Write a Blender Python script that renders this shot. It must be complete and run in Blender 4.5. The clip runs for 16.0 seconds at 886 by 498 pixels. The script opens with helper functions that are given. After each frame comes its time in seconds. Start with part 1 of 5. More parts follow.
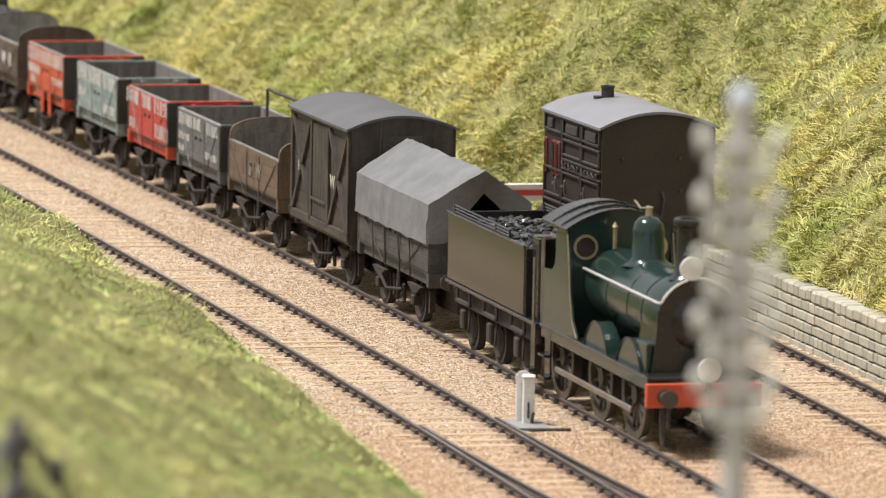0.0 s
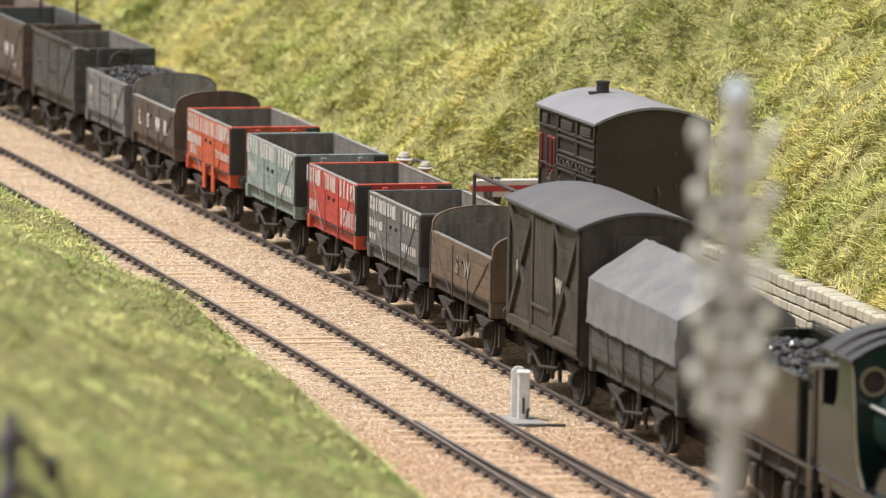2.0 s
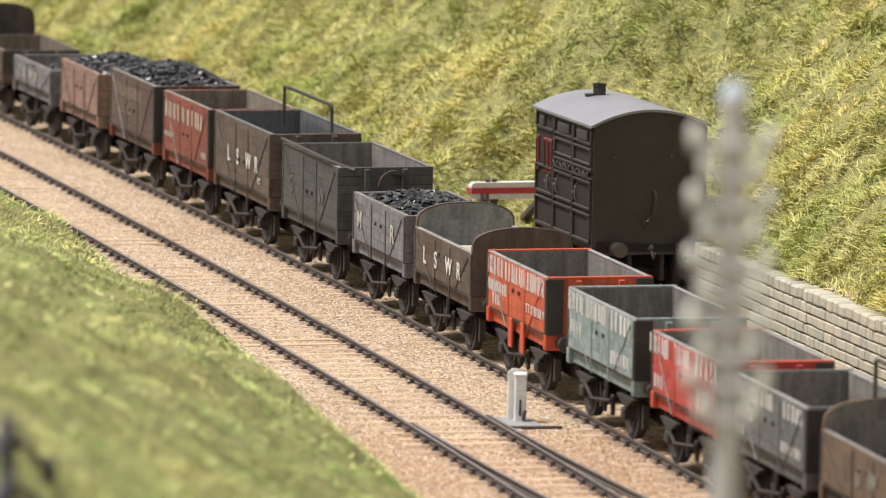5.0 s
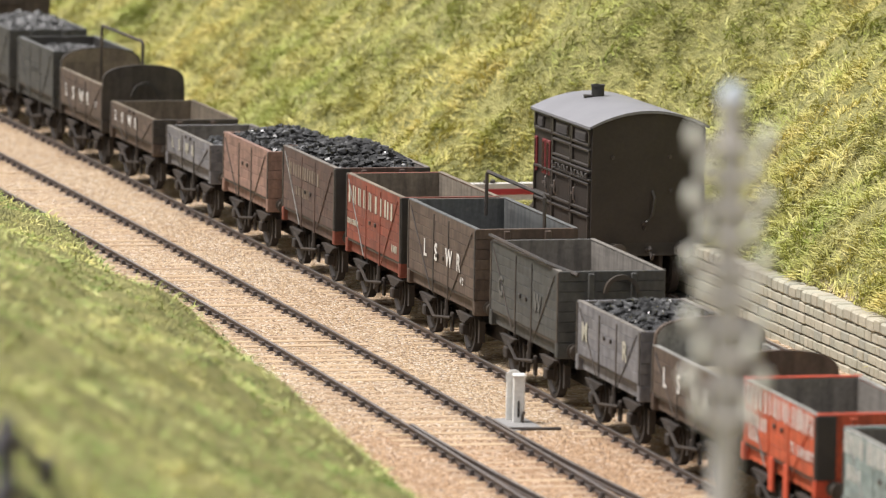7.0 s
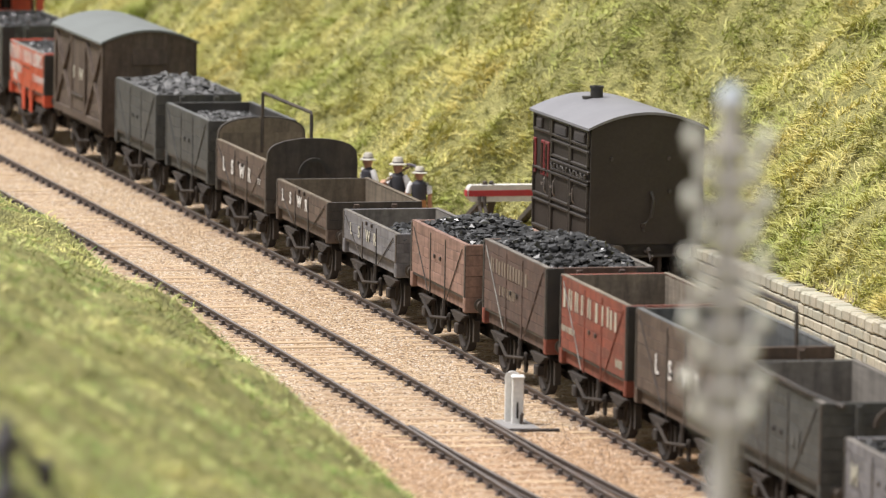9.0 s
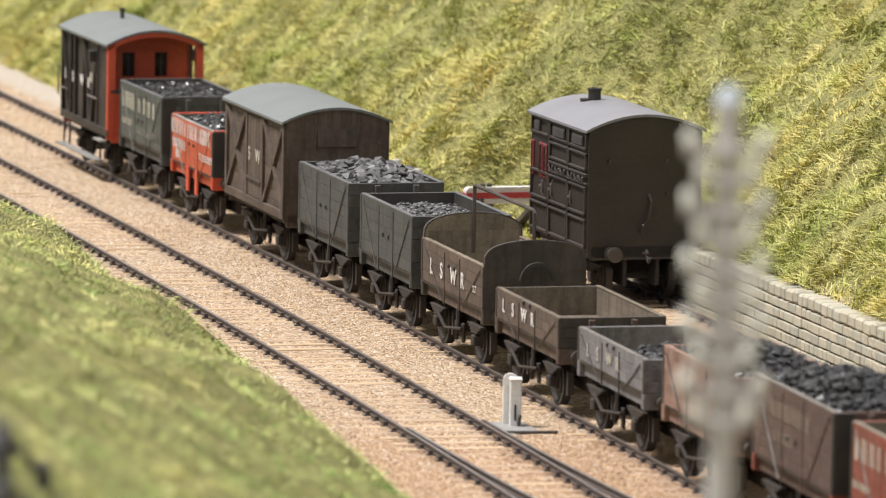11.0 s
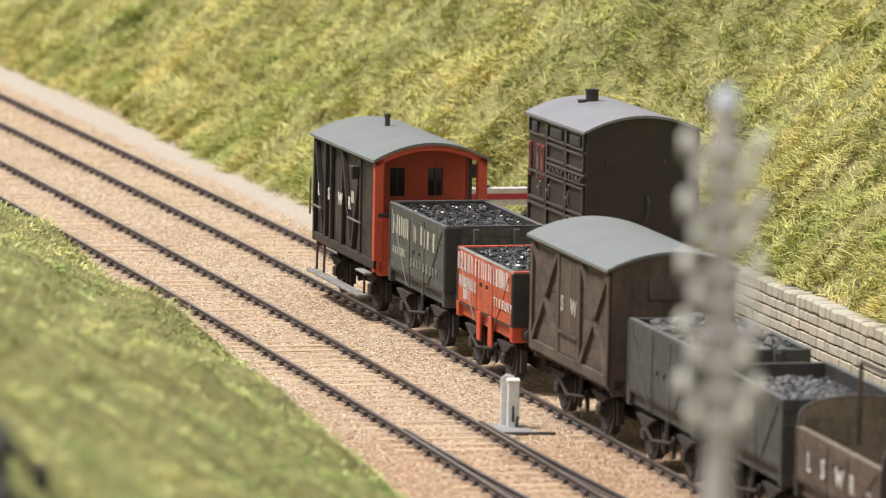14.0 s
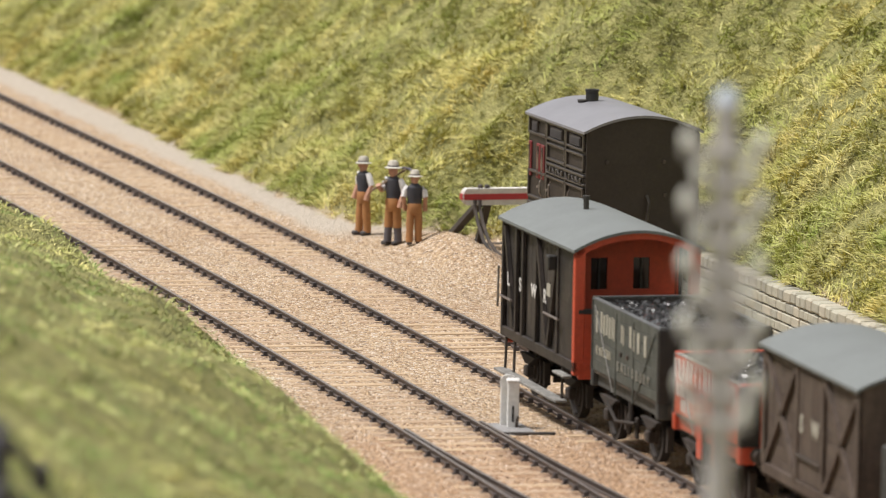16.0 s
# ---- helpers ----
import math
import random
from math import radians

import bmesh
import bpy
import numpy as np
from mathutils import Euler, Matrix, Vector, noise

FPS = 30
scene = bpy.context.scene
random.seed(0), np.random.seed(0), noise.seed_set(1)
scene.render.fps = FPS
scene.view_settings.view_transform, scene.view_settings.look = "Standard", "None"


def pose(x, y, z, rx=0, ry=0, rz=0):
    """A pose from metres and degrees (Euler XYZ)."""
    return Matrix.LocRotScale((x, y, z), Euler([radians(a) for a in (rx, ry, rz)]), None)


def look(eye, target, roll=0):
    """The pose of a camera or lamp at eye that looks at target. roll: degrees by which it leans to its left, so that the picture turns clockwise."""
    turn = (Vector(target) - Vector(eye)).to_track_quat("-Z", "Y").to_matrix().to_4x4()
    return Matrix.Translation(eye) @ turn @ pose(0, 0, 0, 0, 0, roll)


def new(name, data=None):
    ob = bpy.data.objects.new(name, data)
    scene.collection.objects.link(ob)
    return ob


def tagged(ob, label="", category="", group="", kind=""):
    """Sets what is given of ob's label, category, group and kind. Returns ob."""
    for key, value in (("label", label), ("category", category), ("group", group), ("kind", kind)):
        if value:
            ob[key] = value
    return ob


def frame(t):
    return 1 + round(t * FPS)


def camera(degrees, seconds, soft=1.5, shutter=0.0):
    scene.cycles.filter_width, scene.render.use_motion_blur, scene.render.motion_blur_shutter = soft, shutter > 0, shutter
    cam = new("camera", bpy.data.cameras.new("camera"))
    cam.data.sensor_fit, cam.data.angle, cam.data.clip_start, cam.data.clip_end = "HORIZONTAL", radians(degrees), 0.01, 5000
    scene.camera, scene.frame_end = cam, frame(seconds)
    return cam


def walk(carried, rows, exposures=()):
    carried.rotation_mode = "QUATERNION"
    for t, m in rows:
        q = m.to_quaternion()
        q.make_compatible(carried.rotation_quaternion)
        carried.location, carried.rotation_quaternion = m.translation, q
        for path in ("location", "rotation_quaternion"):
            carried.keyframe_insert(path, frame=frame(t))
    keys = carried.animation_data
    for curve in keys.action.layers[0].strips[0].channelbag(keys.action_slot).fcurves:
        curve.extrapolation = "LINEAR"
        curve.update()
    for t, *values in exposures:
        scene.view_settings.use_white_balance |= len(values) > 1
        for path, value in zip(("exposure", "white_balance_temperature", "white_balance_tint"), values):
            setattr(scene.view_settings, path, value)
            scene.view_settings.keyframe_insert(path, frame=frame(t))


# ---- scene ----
FOV = 7.757747
cam = camera(FOV, 16.0, soft=1.2)
cam.data.dof.use_dof = True
cam.data.dof.focus_distance = 1.70
cam.data.dof.aperture_fstop = 58.0
cam.data.dof.aperture_blades = 0

PITCH, ROLL, HEIGHT = 6.959140, 1.026932, 0.2262056


def cam_pose(yaw, tip):
    turn = Euler((radians(90 - PITCH + tip), 0, radians(yaw))).to_matrix().to_4x4()
    return Matrix.Translation((0, 0, HEIGHT)) @ turn @ pose(0, 0, 0, 0, 0, ROLL)


# seconds, yaw and tilt in degrees off the last pose
PATH = [
    (0.0, .1363, -.0357), (0.5, .1288, -.0491), (1.0, .1090, -.0590), (1.5, .1016, -.0704), (2.0, .0917, -.0738),
    (2.5, .0842, -.0654), (3.0, .0718, -.0605), (3.5, .0704, -.0629), (4.0, .0694, -.0605), (5.0, .0630, -.0540),
    (6.5, .0570, -.0456), (7.0, .0495, -.0431), (7.5, .0471, -.0367), (8.0, .0471, -.0347), (8.5, .0461, -.0317),
    (9.0, .0396, -.0307), (10.0, .0300, -.0200), (11.5, .0173, -.0079), (12.0, .0149, -.0059), (12.5, .0089, -.0050),
    (13.0, .0025, -.0035), (13.5, .0015, -.0010), (14.0, .0005, 0), (15.0, -.0005, -.0005), (16.0, 0, .0005)]
walk(cam, [(t, cam_pose(y, p)) for t, y, p in PATH],
     exposures=[(0.0, 0.0), (12.5, 0.0), (13.5, 0.0), (14.0, -0.06), (15.0, -0.13), (16.0, -0.25)])

# ---- light: an evenly lit hall and one broad soft key from above ----
world = bpy.data.worlds.new("hall_light")
scene.world = world
world.use_nodes = True
wn = world.node_tree.nodes["Background"]
wn.inputs[0].default_value = (0.98, 0.97, 1.0, 1)
wn.inputs[1].default_value = 0.70
key = new("key_light", bpy.data.lights.new("key_light", "SUN"))
key.data.energy, key.data.angle, key.data.color = 5.7, radians(12), (1.0, 0.955, 0.93)
key.matrix_world = look((-0.72, -0.07, 1.45), (0, 0, 0))

# ---- the line of the railway: s mm along it (away from the eye), lat mm to the right, h mm above the rail tops ----
TH, CX, CY, BEND, BEND2 = 1.8211391, 47.302086, 1510.753554, -7.633742e-5, 8.982643e-8
TV, NV = Vector((math.cos(TH), math.sin(TH))), Vector((math.sin(TH), -math.cos(TH)))
GAUGE = 20.67
TRACK_A = -45.5
GROUND = -1.9


def line(s):
    s2 = max(-1500.0, min(s, 1300.0))
    bow, lean = BEND * s2 * s2 / 2 + BEND2 * s2 ** 3 / 6, BEND * s2 + BEND2 * s2 * s2 / 2
    bow += lean * (s - s2)
    p = Vector((CX, CY)) + TV * s + NV * bow
    n = (NV - TV * lean).normalized()
    return p, n


def place(s, lat, h):
    p, n = line(s)
    return Vector(((p.x + n.x * lat) / 1000, (p.y + n.y * lat) / 1000, h / 1000))


def stand(s, lat=0.0, h=0.0, turn=0.0):
    """Pose with local x to the right of the line, local y along it."""
    p, n = line(s)
    return Matrix.Translation(place(s, lat, h)) @ pose(0, 0, 0, 0, 0, math.degrees(math.atan2(n.y, n.x)) + turn)


def track_c(s):
    return 60.3 + 0.017 * (s - 50)


# train travel in mm, by seconds
RUN = [(0, -895.5), (0.5, -840.6), (1, -778.9), (1.5, -722.0), (2, -663.7), (2.5, -609.4), (3, -553.2), (3.5, -496.5), (4, -437.6),
       (4.2, -413.2), (5, -326.0), (6.3, -184.3), (6.5, -161.1), (7, -105.1), (7.5, -54.5), (8, 1.3), (8.5, 53.0), (9, 108.0),
       (9.2, 130.7), (10, 224.7), (11.3, 377.5), (11.5, 402.2), (12, 457.6), (12.5, 516.7), (13, 567.1), (13.5, 616.6), (14, 666.0),
       (14.5, 716.9), (15, 762.3), (15.5, 812.4), (16, 859.0)]


# ---- mesh tools, in millimetres ----
class Shape:
    def __init__(self):
        self.v, self.f, self.m = [], [], []
        self.slot = 0

    def add(self, vs, fs):
        o = len(self.v)
        self.v += [tuple(p) for p in vs]
        self.f += [tuple(i + o for i in f) for f in fs]
        self.m += [self.slot] * len(fs)
        return self

    def box(self, x0, x1, y0, y1, z0, z1, c=0.0):
        if c <= 0:
            vs = [(x, y, z) for x in (x0, x1) for y in (y0, y1) for z in (z0, z1)]
            return self.add(vs, [(0, 1, 3, 2), (4, 6, 7, 5), (0, 4, 5, 1), (2, 3, 7, 6), (0, 2, 6, 4), (1, 5, 7, 3)])
        c = min(c, (x1 - x0) * .45, (y1 - y0) * .45, (z1 - z0) * .45)
        vs, ix = [], {}
        for i, x in enumerate((x0, x1)):
            for j, y in enumerate((y0, y1)):
                for k, z in enumerate((z0, z1)):
                    sx, sy, sz = (c if i == 0 else -c), (c if j == 0 else -c), (c if k == 0 else -c)
                    for a, p in enumerate(((x, y + sy, z + sz), (x + sx, y, z + sz), (x + sx, y + sy, z))):
                        ix[i, j, k, a] = len(vs)
                        vs.append(p)
        fs = []
        for a in range(3):
            for e in (0, 1):
                q = []
                for b, d in ((0, 0), (0, 1), (1, 1), (1, 0)):
                    key3 = [0, 0, 0]
                    key3[a], key3[(a + 1) % 3], key3[(a + 2) % 3] = e, b, d
                    q.append(ix[(*key3, a)])
                fs.append(tuple(q) if e == 0 else tuple(reversed(q)))
        for a in range(3):
            b, d = (a + 1) % 3, (a + 2) % 3
            for e in (0, 1):
                for g in (0, 1):
                    k0, k1 = [0, 0, 0], [0, 0, 0]
                    k0[a], k1[a] = 0, 1
                    k0[b] = k1[b] = e
                    k0[d] = k1[d] = g
                    fs.append((ix[(*k0, b)], ix[(*k1, b)], ix[(*k1, d)], ix[(*k0, d)]))
        for i in (0, 1):
            for j in (0, 1):
                for k in (0, 1):
                    fs.append((ix[i, j, k, 0], ix[i, j, k, 1], ix[i, j, k, 2]))
        return self.add(vs, fs)

    def prism(self, poly, axis, a0, a1):
        """poly: points in the two other axes (in xyz order), swept along axis from a0 to a1."""
        n = len(poly)
        vs = []
        for a in (a0, a1):
            for p, q in poly:
                vs.append({"x": (a, p, q), "y": (p, a, q), "z": (p, q, a)}[axis])
        fs = [tuple(range(n)), tuple(reversed(range(n, 2 * n)))]
        fs += [(i, (i + 1) % n, n + (i + 1) % n, n + i) for i in range(n)]
        return self.add(vs, fs)

    def spin(self, centre, axis, prof, n=20, a0=0.0, a1=360.0):
        """prof: (along, radius) turned round axis through centre."""
        full = abs(a1 - a0) >= 360
        cnt = n if full else n + 1
        vs, fs = [], []
        for al, r in prof:
            for i in range(cnt):
                w = radians(a0 + (a1 - a0) * i / n)
                p, q = r * math.cos(w), r * math.sin(w)
                o = {"x": (al, p, q), "y": (p, al, q), "z": (p, q, al)}[axis]
                vs.append((centre[0] + o[0], centre[1] + o[1], centre[2] + o[2]))
        for j in range(len(prof) - 1):
            for i in range(n):
                k = (i + 1) % cnt
                fs.append((j * cnt + i, j * cnt + k, (j + 1) * cnt + k, (j + 1) * cnt + i))
        if full and prof[0] != prof[-1]:
            for j in (0, len(prof) - 1):
                if prof[j][1] > 1e-6:
                    fs.append(tuple(j * cnt + i for i in range(cnt)))
        return self.add(vs, fs)

    def rod(self, pts, r, n=6):
        """A round bar through the points."""
        pts = [Vector(p) for p in pts]
        vs, fs = [], []
        for i, p in enumerate(pts):
            d = (pts[min(i + 1, len(pts) - 1)] - pts[max(i - 1, 0)]).normalized()
            u = d.cross(Vector((0, 0, 1)) if abs(d.z) < .9 else Vector((1, 0, 0))).normalized()
            w = d.cross(u)
            vs += [p + (u * math.cos(2 * math.pi * k / n) + w * math.sin(2 * math.pi * k / n)) * r for k in range(n)]
        for i in range(len(pts) - 1):
            fs += [(i * n + k, i * n + (k + 1) % n, (i + 1) * n + (k + 1) % n, (i + 1) * n + k) for k in range(n)]
        fs += [tuple(range(n)), tuple(reversed(range((len(pts) - 1) * n, len(pts) * n)))]
        return self.add(vs, fs)

    def lump(self, c, r, rng, flat=1.0):
        vs = []
        for x, y, z in ((1, 0, 0), (-1, 0, 0), (0, 1, 0), (0, -1, 0), (0, 0, 1), (0, 0, -1), (.6, .6, .6), (-.6, -.6, .6)):
            k = r * rng.uniform(.6, 1.2)
            vs.append(Vector((x, y, z)) * k)
        q = Euler((rng.uniform(0, 6.3), rng.uniform(0, 6.3), rng.uniform(0, 6.3))).to_matrix()
        vs = [q @ p for p in vs]
        vs = [(c[0] + p.x, c[1] + p.y, c[2] + p.z * flat) for p in vs]
        return self.add(vs, [(0, 2, 6), (2, 4, 6), (4, 0, 6), (2, 1, 4), (1, 3, 7), (3, 4, 7), (4, 1, 7), (3, 0, 4), (2, 0, 5), (1, 2, 5), (3, 1, 5), (0, 3, 5)])

    def mesh(self, name, mats, smooth=False):
        me = bpy.data.meshes.new(name)
        me.from_pydata([(x / 1000, y / 1000, z / 1000) for x, y, z in self.v], [], self.f)
        for mt in mats:
            me.materials.append(mt)
        if len(mats) > 1:
            me.polygons.foreach_set("material_index", self.m)
        bm = bmesh.new()
        bm.from_mesh(me)
        bmesh.ops.recalc_face_normals(bm, faces=bm.faces)
        bm.to_mesh(me)
        bm.free()
        if smooth:
            me.polygons.foreach_set("use_smooth", [True] * len(me.polygons))
            me.set_sharp_from_angle(angle=radians(38))
        me.update()
        return me


def part(name, shape, material, parent=None, label="", smooth=False):
    mats = material if isinstance(material, (list, tuple)) else [material]
    me = shape if isinstance(shape, bpy.types.Mesh) else shape.mesh(name, mats, smooth)
    ob = new(name, me)
    if parent:
        ob.parent = parent
    if label:
        tagged(ob, label)
    return ob


def thing(name, label, category, group="", kind="", m=None):
    ob = new(name)
    ob.empty_display_size = 0.005
    tagged(ob, label, category, group, kind)
    if m is not None:
        ob.matrix_basis = m
    return ob


# ---- materials ----
def nodes_of(name):
    mt = bpy.data.materials.new(name)
    mt.use_nodes = True
    nt = mt.node_tree
    return mt, nt, nt.nodes["Principled BSDF"]


def mixed(nt, fac, a, b, mode="MIX"):
    n = nt.nodes.new("ShaderNodeMix")
    n.data_type, n.blend_type = "RGBA", mode
    for sock, val in ((n.inputs[0], fac), (n.inputs[6], a), (n.inputs[7], b)):
        if hasattr(val, "links"):
            nt.links.new(val, sock)
        else:
            sock.default_value = val if not isinstance(val, tuple) else (*val[:3], 1)
    return n.outputs[2]


def noise_of(nt, scale, detail=4.0, coord="Object", stretch=None, rough=.6):
    tc = nt.nodes.new("ShaderNodeTexCoord")
    src = tc.outputs[coord]
    info = nt.nodes.new("ShaderNodeObjectInfo")
    sh = nt.nodes.new("ShaderNodeMapping")
    nt.links.new(src, sh.inputs["Vector"])
    mul = nt.nodes.new("ShaderNodeVectorMath")
    mul.operation = "SCALE"
    mul.inputs[0].default_value = (3.1, 1.7, 2.3)
    nt.links.new(info.outputs["Random"], mul.inputs["Scale"])
    nt.links.new(mul.outputs[0], sh.inputs["Location"])
    if stretch:
        sh.inputs["Scale"].default_value = stretch
    n = nt.nodes.new("ShaderNodeTexNoise")
    n.inputs["Scale"].default_value, n.inputs["Detail"].default_value, n.inputs["Roughness"].default_value = scale, detail, rough
    nt.links.new(sh.outputs[0], n.inputs["Vector"])
    return n.outputs["Fac"]


def ramp_of(nt, src, *stops):
    r = nt.nodes.new("ShaderNodeValToRGB")
    while len(r.color_ramp.elements) < len(stops):
        r.color_ramp.elements.new(.5)
    for e, (p, c) in zip(r.color_ramp.elements, stops):
        e.position = p
        e.color = (*c, 1) if isinstance(c, tuple) else (c, c, c, 1)
    nt.links.new(src, r.inputs[0])
    return r.outputs[0]


def bump_of(nt, bsdf, src, strength, dist):
    b = nt.nodes.new("ShaderNodeBump")
    b.inputs["Strength"].default_value, b.inputs["Distance"].default_value = strength, dist
    nt.links.new(src, b.inputs["Height"])
    nt.links.new(b.outputs[0], bsdf.inputs["Normal"])


def paint(name, col, rough=.6, dirt=(.09, .075, .06), amount=.45, metal=0.0, bump=.25, grain=False):
    """Weathered paint: patches of dirt, fine mottling, and wood grain along the planks where grain is set."""
    mt, nt, b = nodes_of(name)
    big = ramp_of(nt, noise_of(nt, 90, 5), (.38, 0.0), (.72, 1.0))
    fine = noise_of(nt, 900, 3, stretch=(1, .12, 1) if grain else None)
    f = nt.nodes.new("ShaderNodeMath")
    f.operation = "MULTIPLY"
    nt.links.new(big, f.inputs[0])
    f.inputs[1].default_value = amount
    c1 = mixed(nt, f.outputs[0], col, dirt)
    c2 = mixed(nt, .35 if not grain else .55, c1, ramp_of(nt, fine, (.3, .25), (.7, 1.0)), "MULTIPLY")
    c3 = mixed(nt, .25, c2, c1, "SCREEN")
    if grain:
        c3 = mixed(nt, .55, c3, ramp_of(nt, noise_of(nt, 420, 4, stretch=(1, 1, .14)), (.36, .45), (.52, 1.0), (.68, 1.3)), "MULTIPLY")
        c3 = mixed(nt, ramp_of(nt, noise_of(nt, 260, 6, rough=.75), (.60, 0.0), (.74, .32)), c3, (.20, .17, .14))
    nt.links.new(c3, b.inputs["Base Color"])
    b.inputs["Metallic"].default_value = metal
    rr = nt.nodes.new("ShaderNodeMapRange")
    nt.links.new(fine, rr.inputs[0])
    rr.inputs[3].default_value, rr.inputs[4].default_value = max(.05, rough - .1), min(1, rough + .15)
    nt.links.new(rr.outputs[0], b.inputs["Roughness"])
    bump_of(nt, b, fine, bump, .00012)
    return mt


BLACK = paint("soot_black_paint", (.022, .021, .02), .55, (.06, .05, .04), .6)
IRON = paint("dark_ironwork", (.03, .027, .025), .6, (.10, .07, .05), .7)
UNDER = paint("underframe_grime", (.026, .021, .018), .85, (.062, .046, .035), .6)
RED_HS = paint("vermilion_paint", (.54, .070, .032), .5, (.25, .06, .03), .35)
GREY_IN = paint("grey_plank_interior", (.165, .150, .132), .85, (.13, .118, .10), .3, grain=True)
GREY_LT = paint("weathered_grey_planks", (.24, .235, .215), .8, (.12, .11, .1), .5, grain=True)
COAL, _nt, _b = nodes_of("coal_lumps")
_isl = _nt.nodes.new("ShaderNodeNewGeometry")
_nt.links.new(ramp_of(_nt, _isl.outputs["Random Per Island"], (0, .008), (.6, .022), (.92, .05), (1.0, .14)), _b.inputs["Base Color"])
_nt.links.new(ramp_of(_nt, _isl.outputs["Random Per Island"], (0, .42), (1.0, .16)), _b.inputs["Roughness"])
COAL_DUSTY, _nt3, _b3 = nodes_of("dusty_coal_lumps")
_isl3 = _nt3.nodes.new("ShaderNodeNewGeometry")
_nt3.links.new(ramp_of(_nt3, _isl3.outputs["Random Per Island"], (0, .03), (.5, .075), (.9, .14), (1.0, .24)), _b3.inputs["Base Color"])
_b3.inputs["Roughness"].default_value = .55
STEEL = paint("worn_steel", (.30, .27, .25), .38, (.16, .11, .08), .6, metal=.7)
RAIL_SIDE = paint("rusted_rail_side", (.07, .056, .05), .7, (.12, .075, .05), .6)
WHITE = paint("white_lettering_paint", (.66, .64, .60), .75, (.30, .27, .24), .55)
WHITE_PLAIN = paint("white_enamel", (.80, .79, .76), .45, (.55, .52, .48), .25)
FADED = paint("faded_town_lettering", (.22, .21, .17), .8, (.12, .11, .09), .5)
CREAM = paint("faded_straw_lettering", (.42, .40, .32), .75, (.2, .18, .15), .4)


def ground_mat():
    """Ballast chippings, sand path and turf on one sheet; the turf follows a mask of its own, the chippings are cells."""
    mt, nt, b = nodes_of("ballast_and_turf")
    tc = nt.nodes.new("ShaderNodeTexCoord")
    cells = nt.nodes.new("ShaderNodeTexVoronoi")
    cells.inputs["Scale"].default_value = 1500
    nt.links.new(tc.outputs["Object"], cells.inputs["Vector"])
    hsv = nt.nodes.new("ShaderNodeSeparateColor")
    nt.links.new(cells.outputs["Color"], hsv.inputs[0])
    stone = ramp_of(nt, hsv.outputs[0], (0, (.17, .10, .06)), (.12, (.44, .29, .17)), (.5, (.67, .485, .295)), (.8, (.81, .64, .45)), (1.0, (.95, .87, .77)))
    tone = ramp_of(nt, noise_of(nt, 14, 5), (.3, (.80, .72, .64)), (.7, (1.0, 1.0, 1.0)))
    stone = mixed(nt, .6, stone, tone, "MULTIPLY")
    # shade in the gaps between chippings, painted as darker cell edges
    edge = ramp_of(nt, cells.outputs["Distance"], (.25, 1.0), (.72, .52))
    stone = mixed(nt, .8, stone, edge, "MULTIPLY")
    sand = ramp_of(nt, noise_of(nt, 700, 6), (.3, (.42, .36, .28)), (.7, (.60, .53, .44)))
    turf = ramp_of(nt, noise_of(nt, 240, 6), (.28, (0.14, 0.14, 0.045)), (.5, (0.25, 0.24, 0.08)), (.72, (0.374, 0.344, 0.129)))
    kinds = nt.nodes.new("ShaderNodeVertexColor")
    kinds.layer_name = "cover"
    sep = nt.nodes.new("ShaderNodeSeparateColor")
    nt.links.new(kinds.outputs[0], sep.inputs[0])
    stone = mixed(nt, sep.outputs[2], stone, mixed(nt, 1.0, stone, (.92, .82, .76), "MULTIPLY"))
    stone = mixed(nt, kinds.outputs[1], stone, mixed(nt, 1.0, stone, (.40, .37, .39), "MULTIPLY"))
    c = mixed(nt, sep.outputs[1], stone, sand)
    c = mixed(nt, sep.outputs[0], c, turf)
    nt.links.new(c, b.inputs["Base Color"])
    b.inputs["Roughness"].default_value = .9
    bump_of(nt, b, cells.outputs["Distance"], 1.0, -.0008)
    return mt


GROUND_MAT = ground_mat()


def blade_mat(name, stops, patch, low, high, wide, wide_low, wide_high, dry):
    """Grass fibres: each its own shade, tinted by tufts, by larger patches, and by drifts of dead straw."""
    mt, nt, b = nodes_of(name)
    isl = nt.nodes.new("ShaderNodeNewGeometry")
    base = ramp_of(nt, isl.outputs["Random Per Island"], *stops)
    c = mixed(nt, .9, base, ramp_of(nt, noise_of(nt, patch, 4), (.38, low), (.5, (1.0, 1.0, 1.0)), (.62, high)), "MULTIPLY")
    c = mixed(nt, .9, c, ramp_of(nt, noise_of(nt, wide, 3), (.38, wide_low), (.5, (1.0, 1.0, 1.0)), (.62, wide_high)), "MULTIPLY")
    straw = ramp_of(nt, noise_of(nt, wide * 1.7, 5, stretch=(1, 1, 1.6)), (.56, 0.0), (.72, 1.0))
    f = nt.nodes.new("ShaderNodeMath")
    f.operation = "MULTIPLY"
    nt.links.new(straw, f.inputs[0])
    f.inputs[1].default_value = dry
    nt.links.new(mixed(nt, f.outputs[0], c, (.50, .41, .20)), b.inputs["Base Color"])
    b.inputs["Roughness"].default_value = .7
    b.inputs["Specular IOR Level"].default_value = .2
    return mt


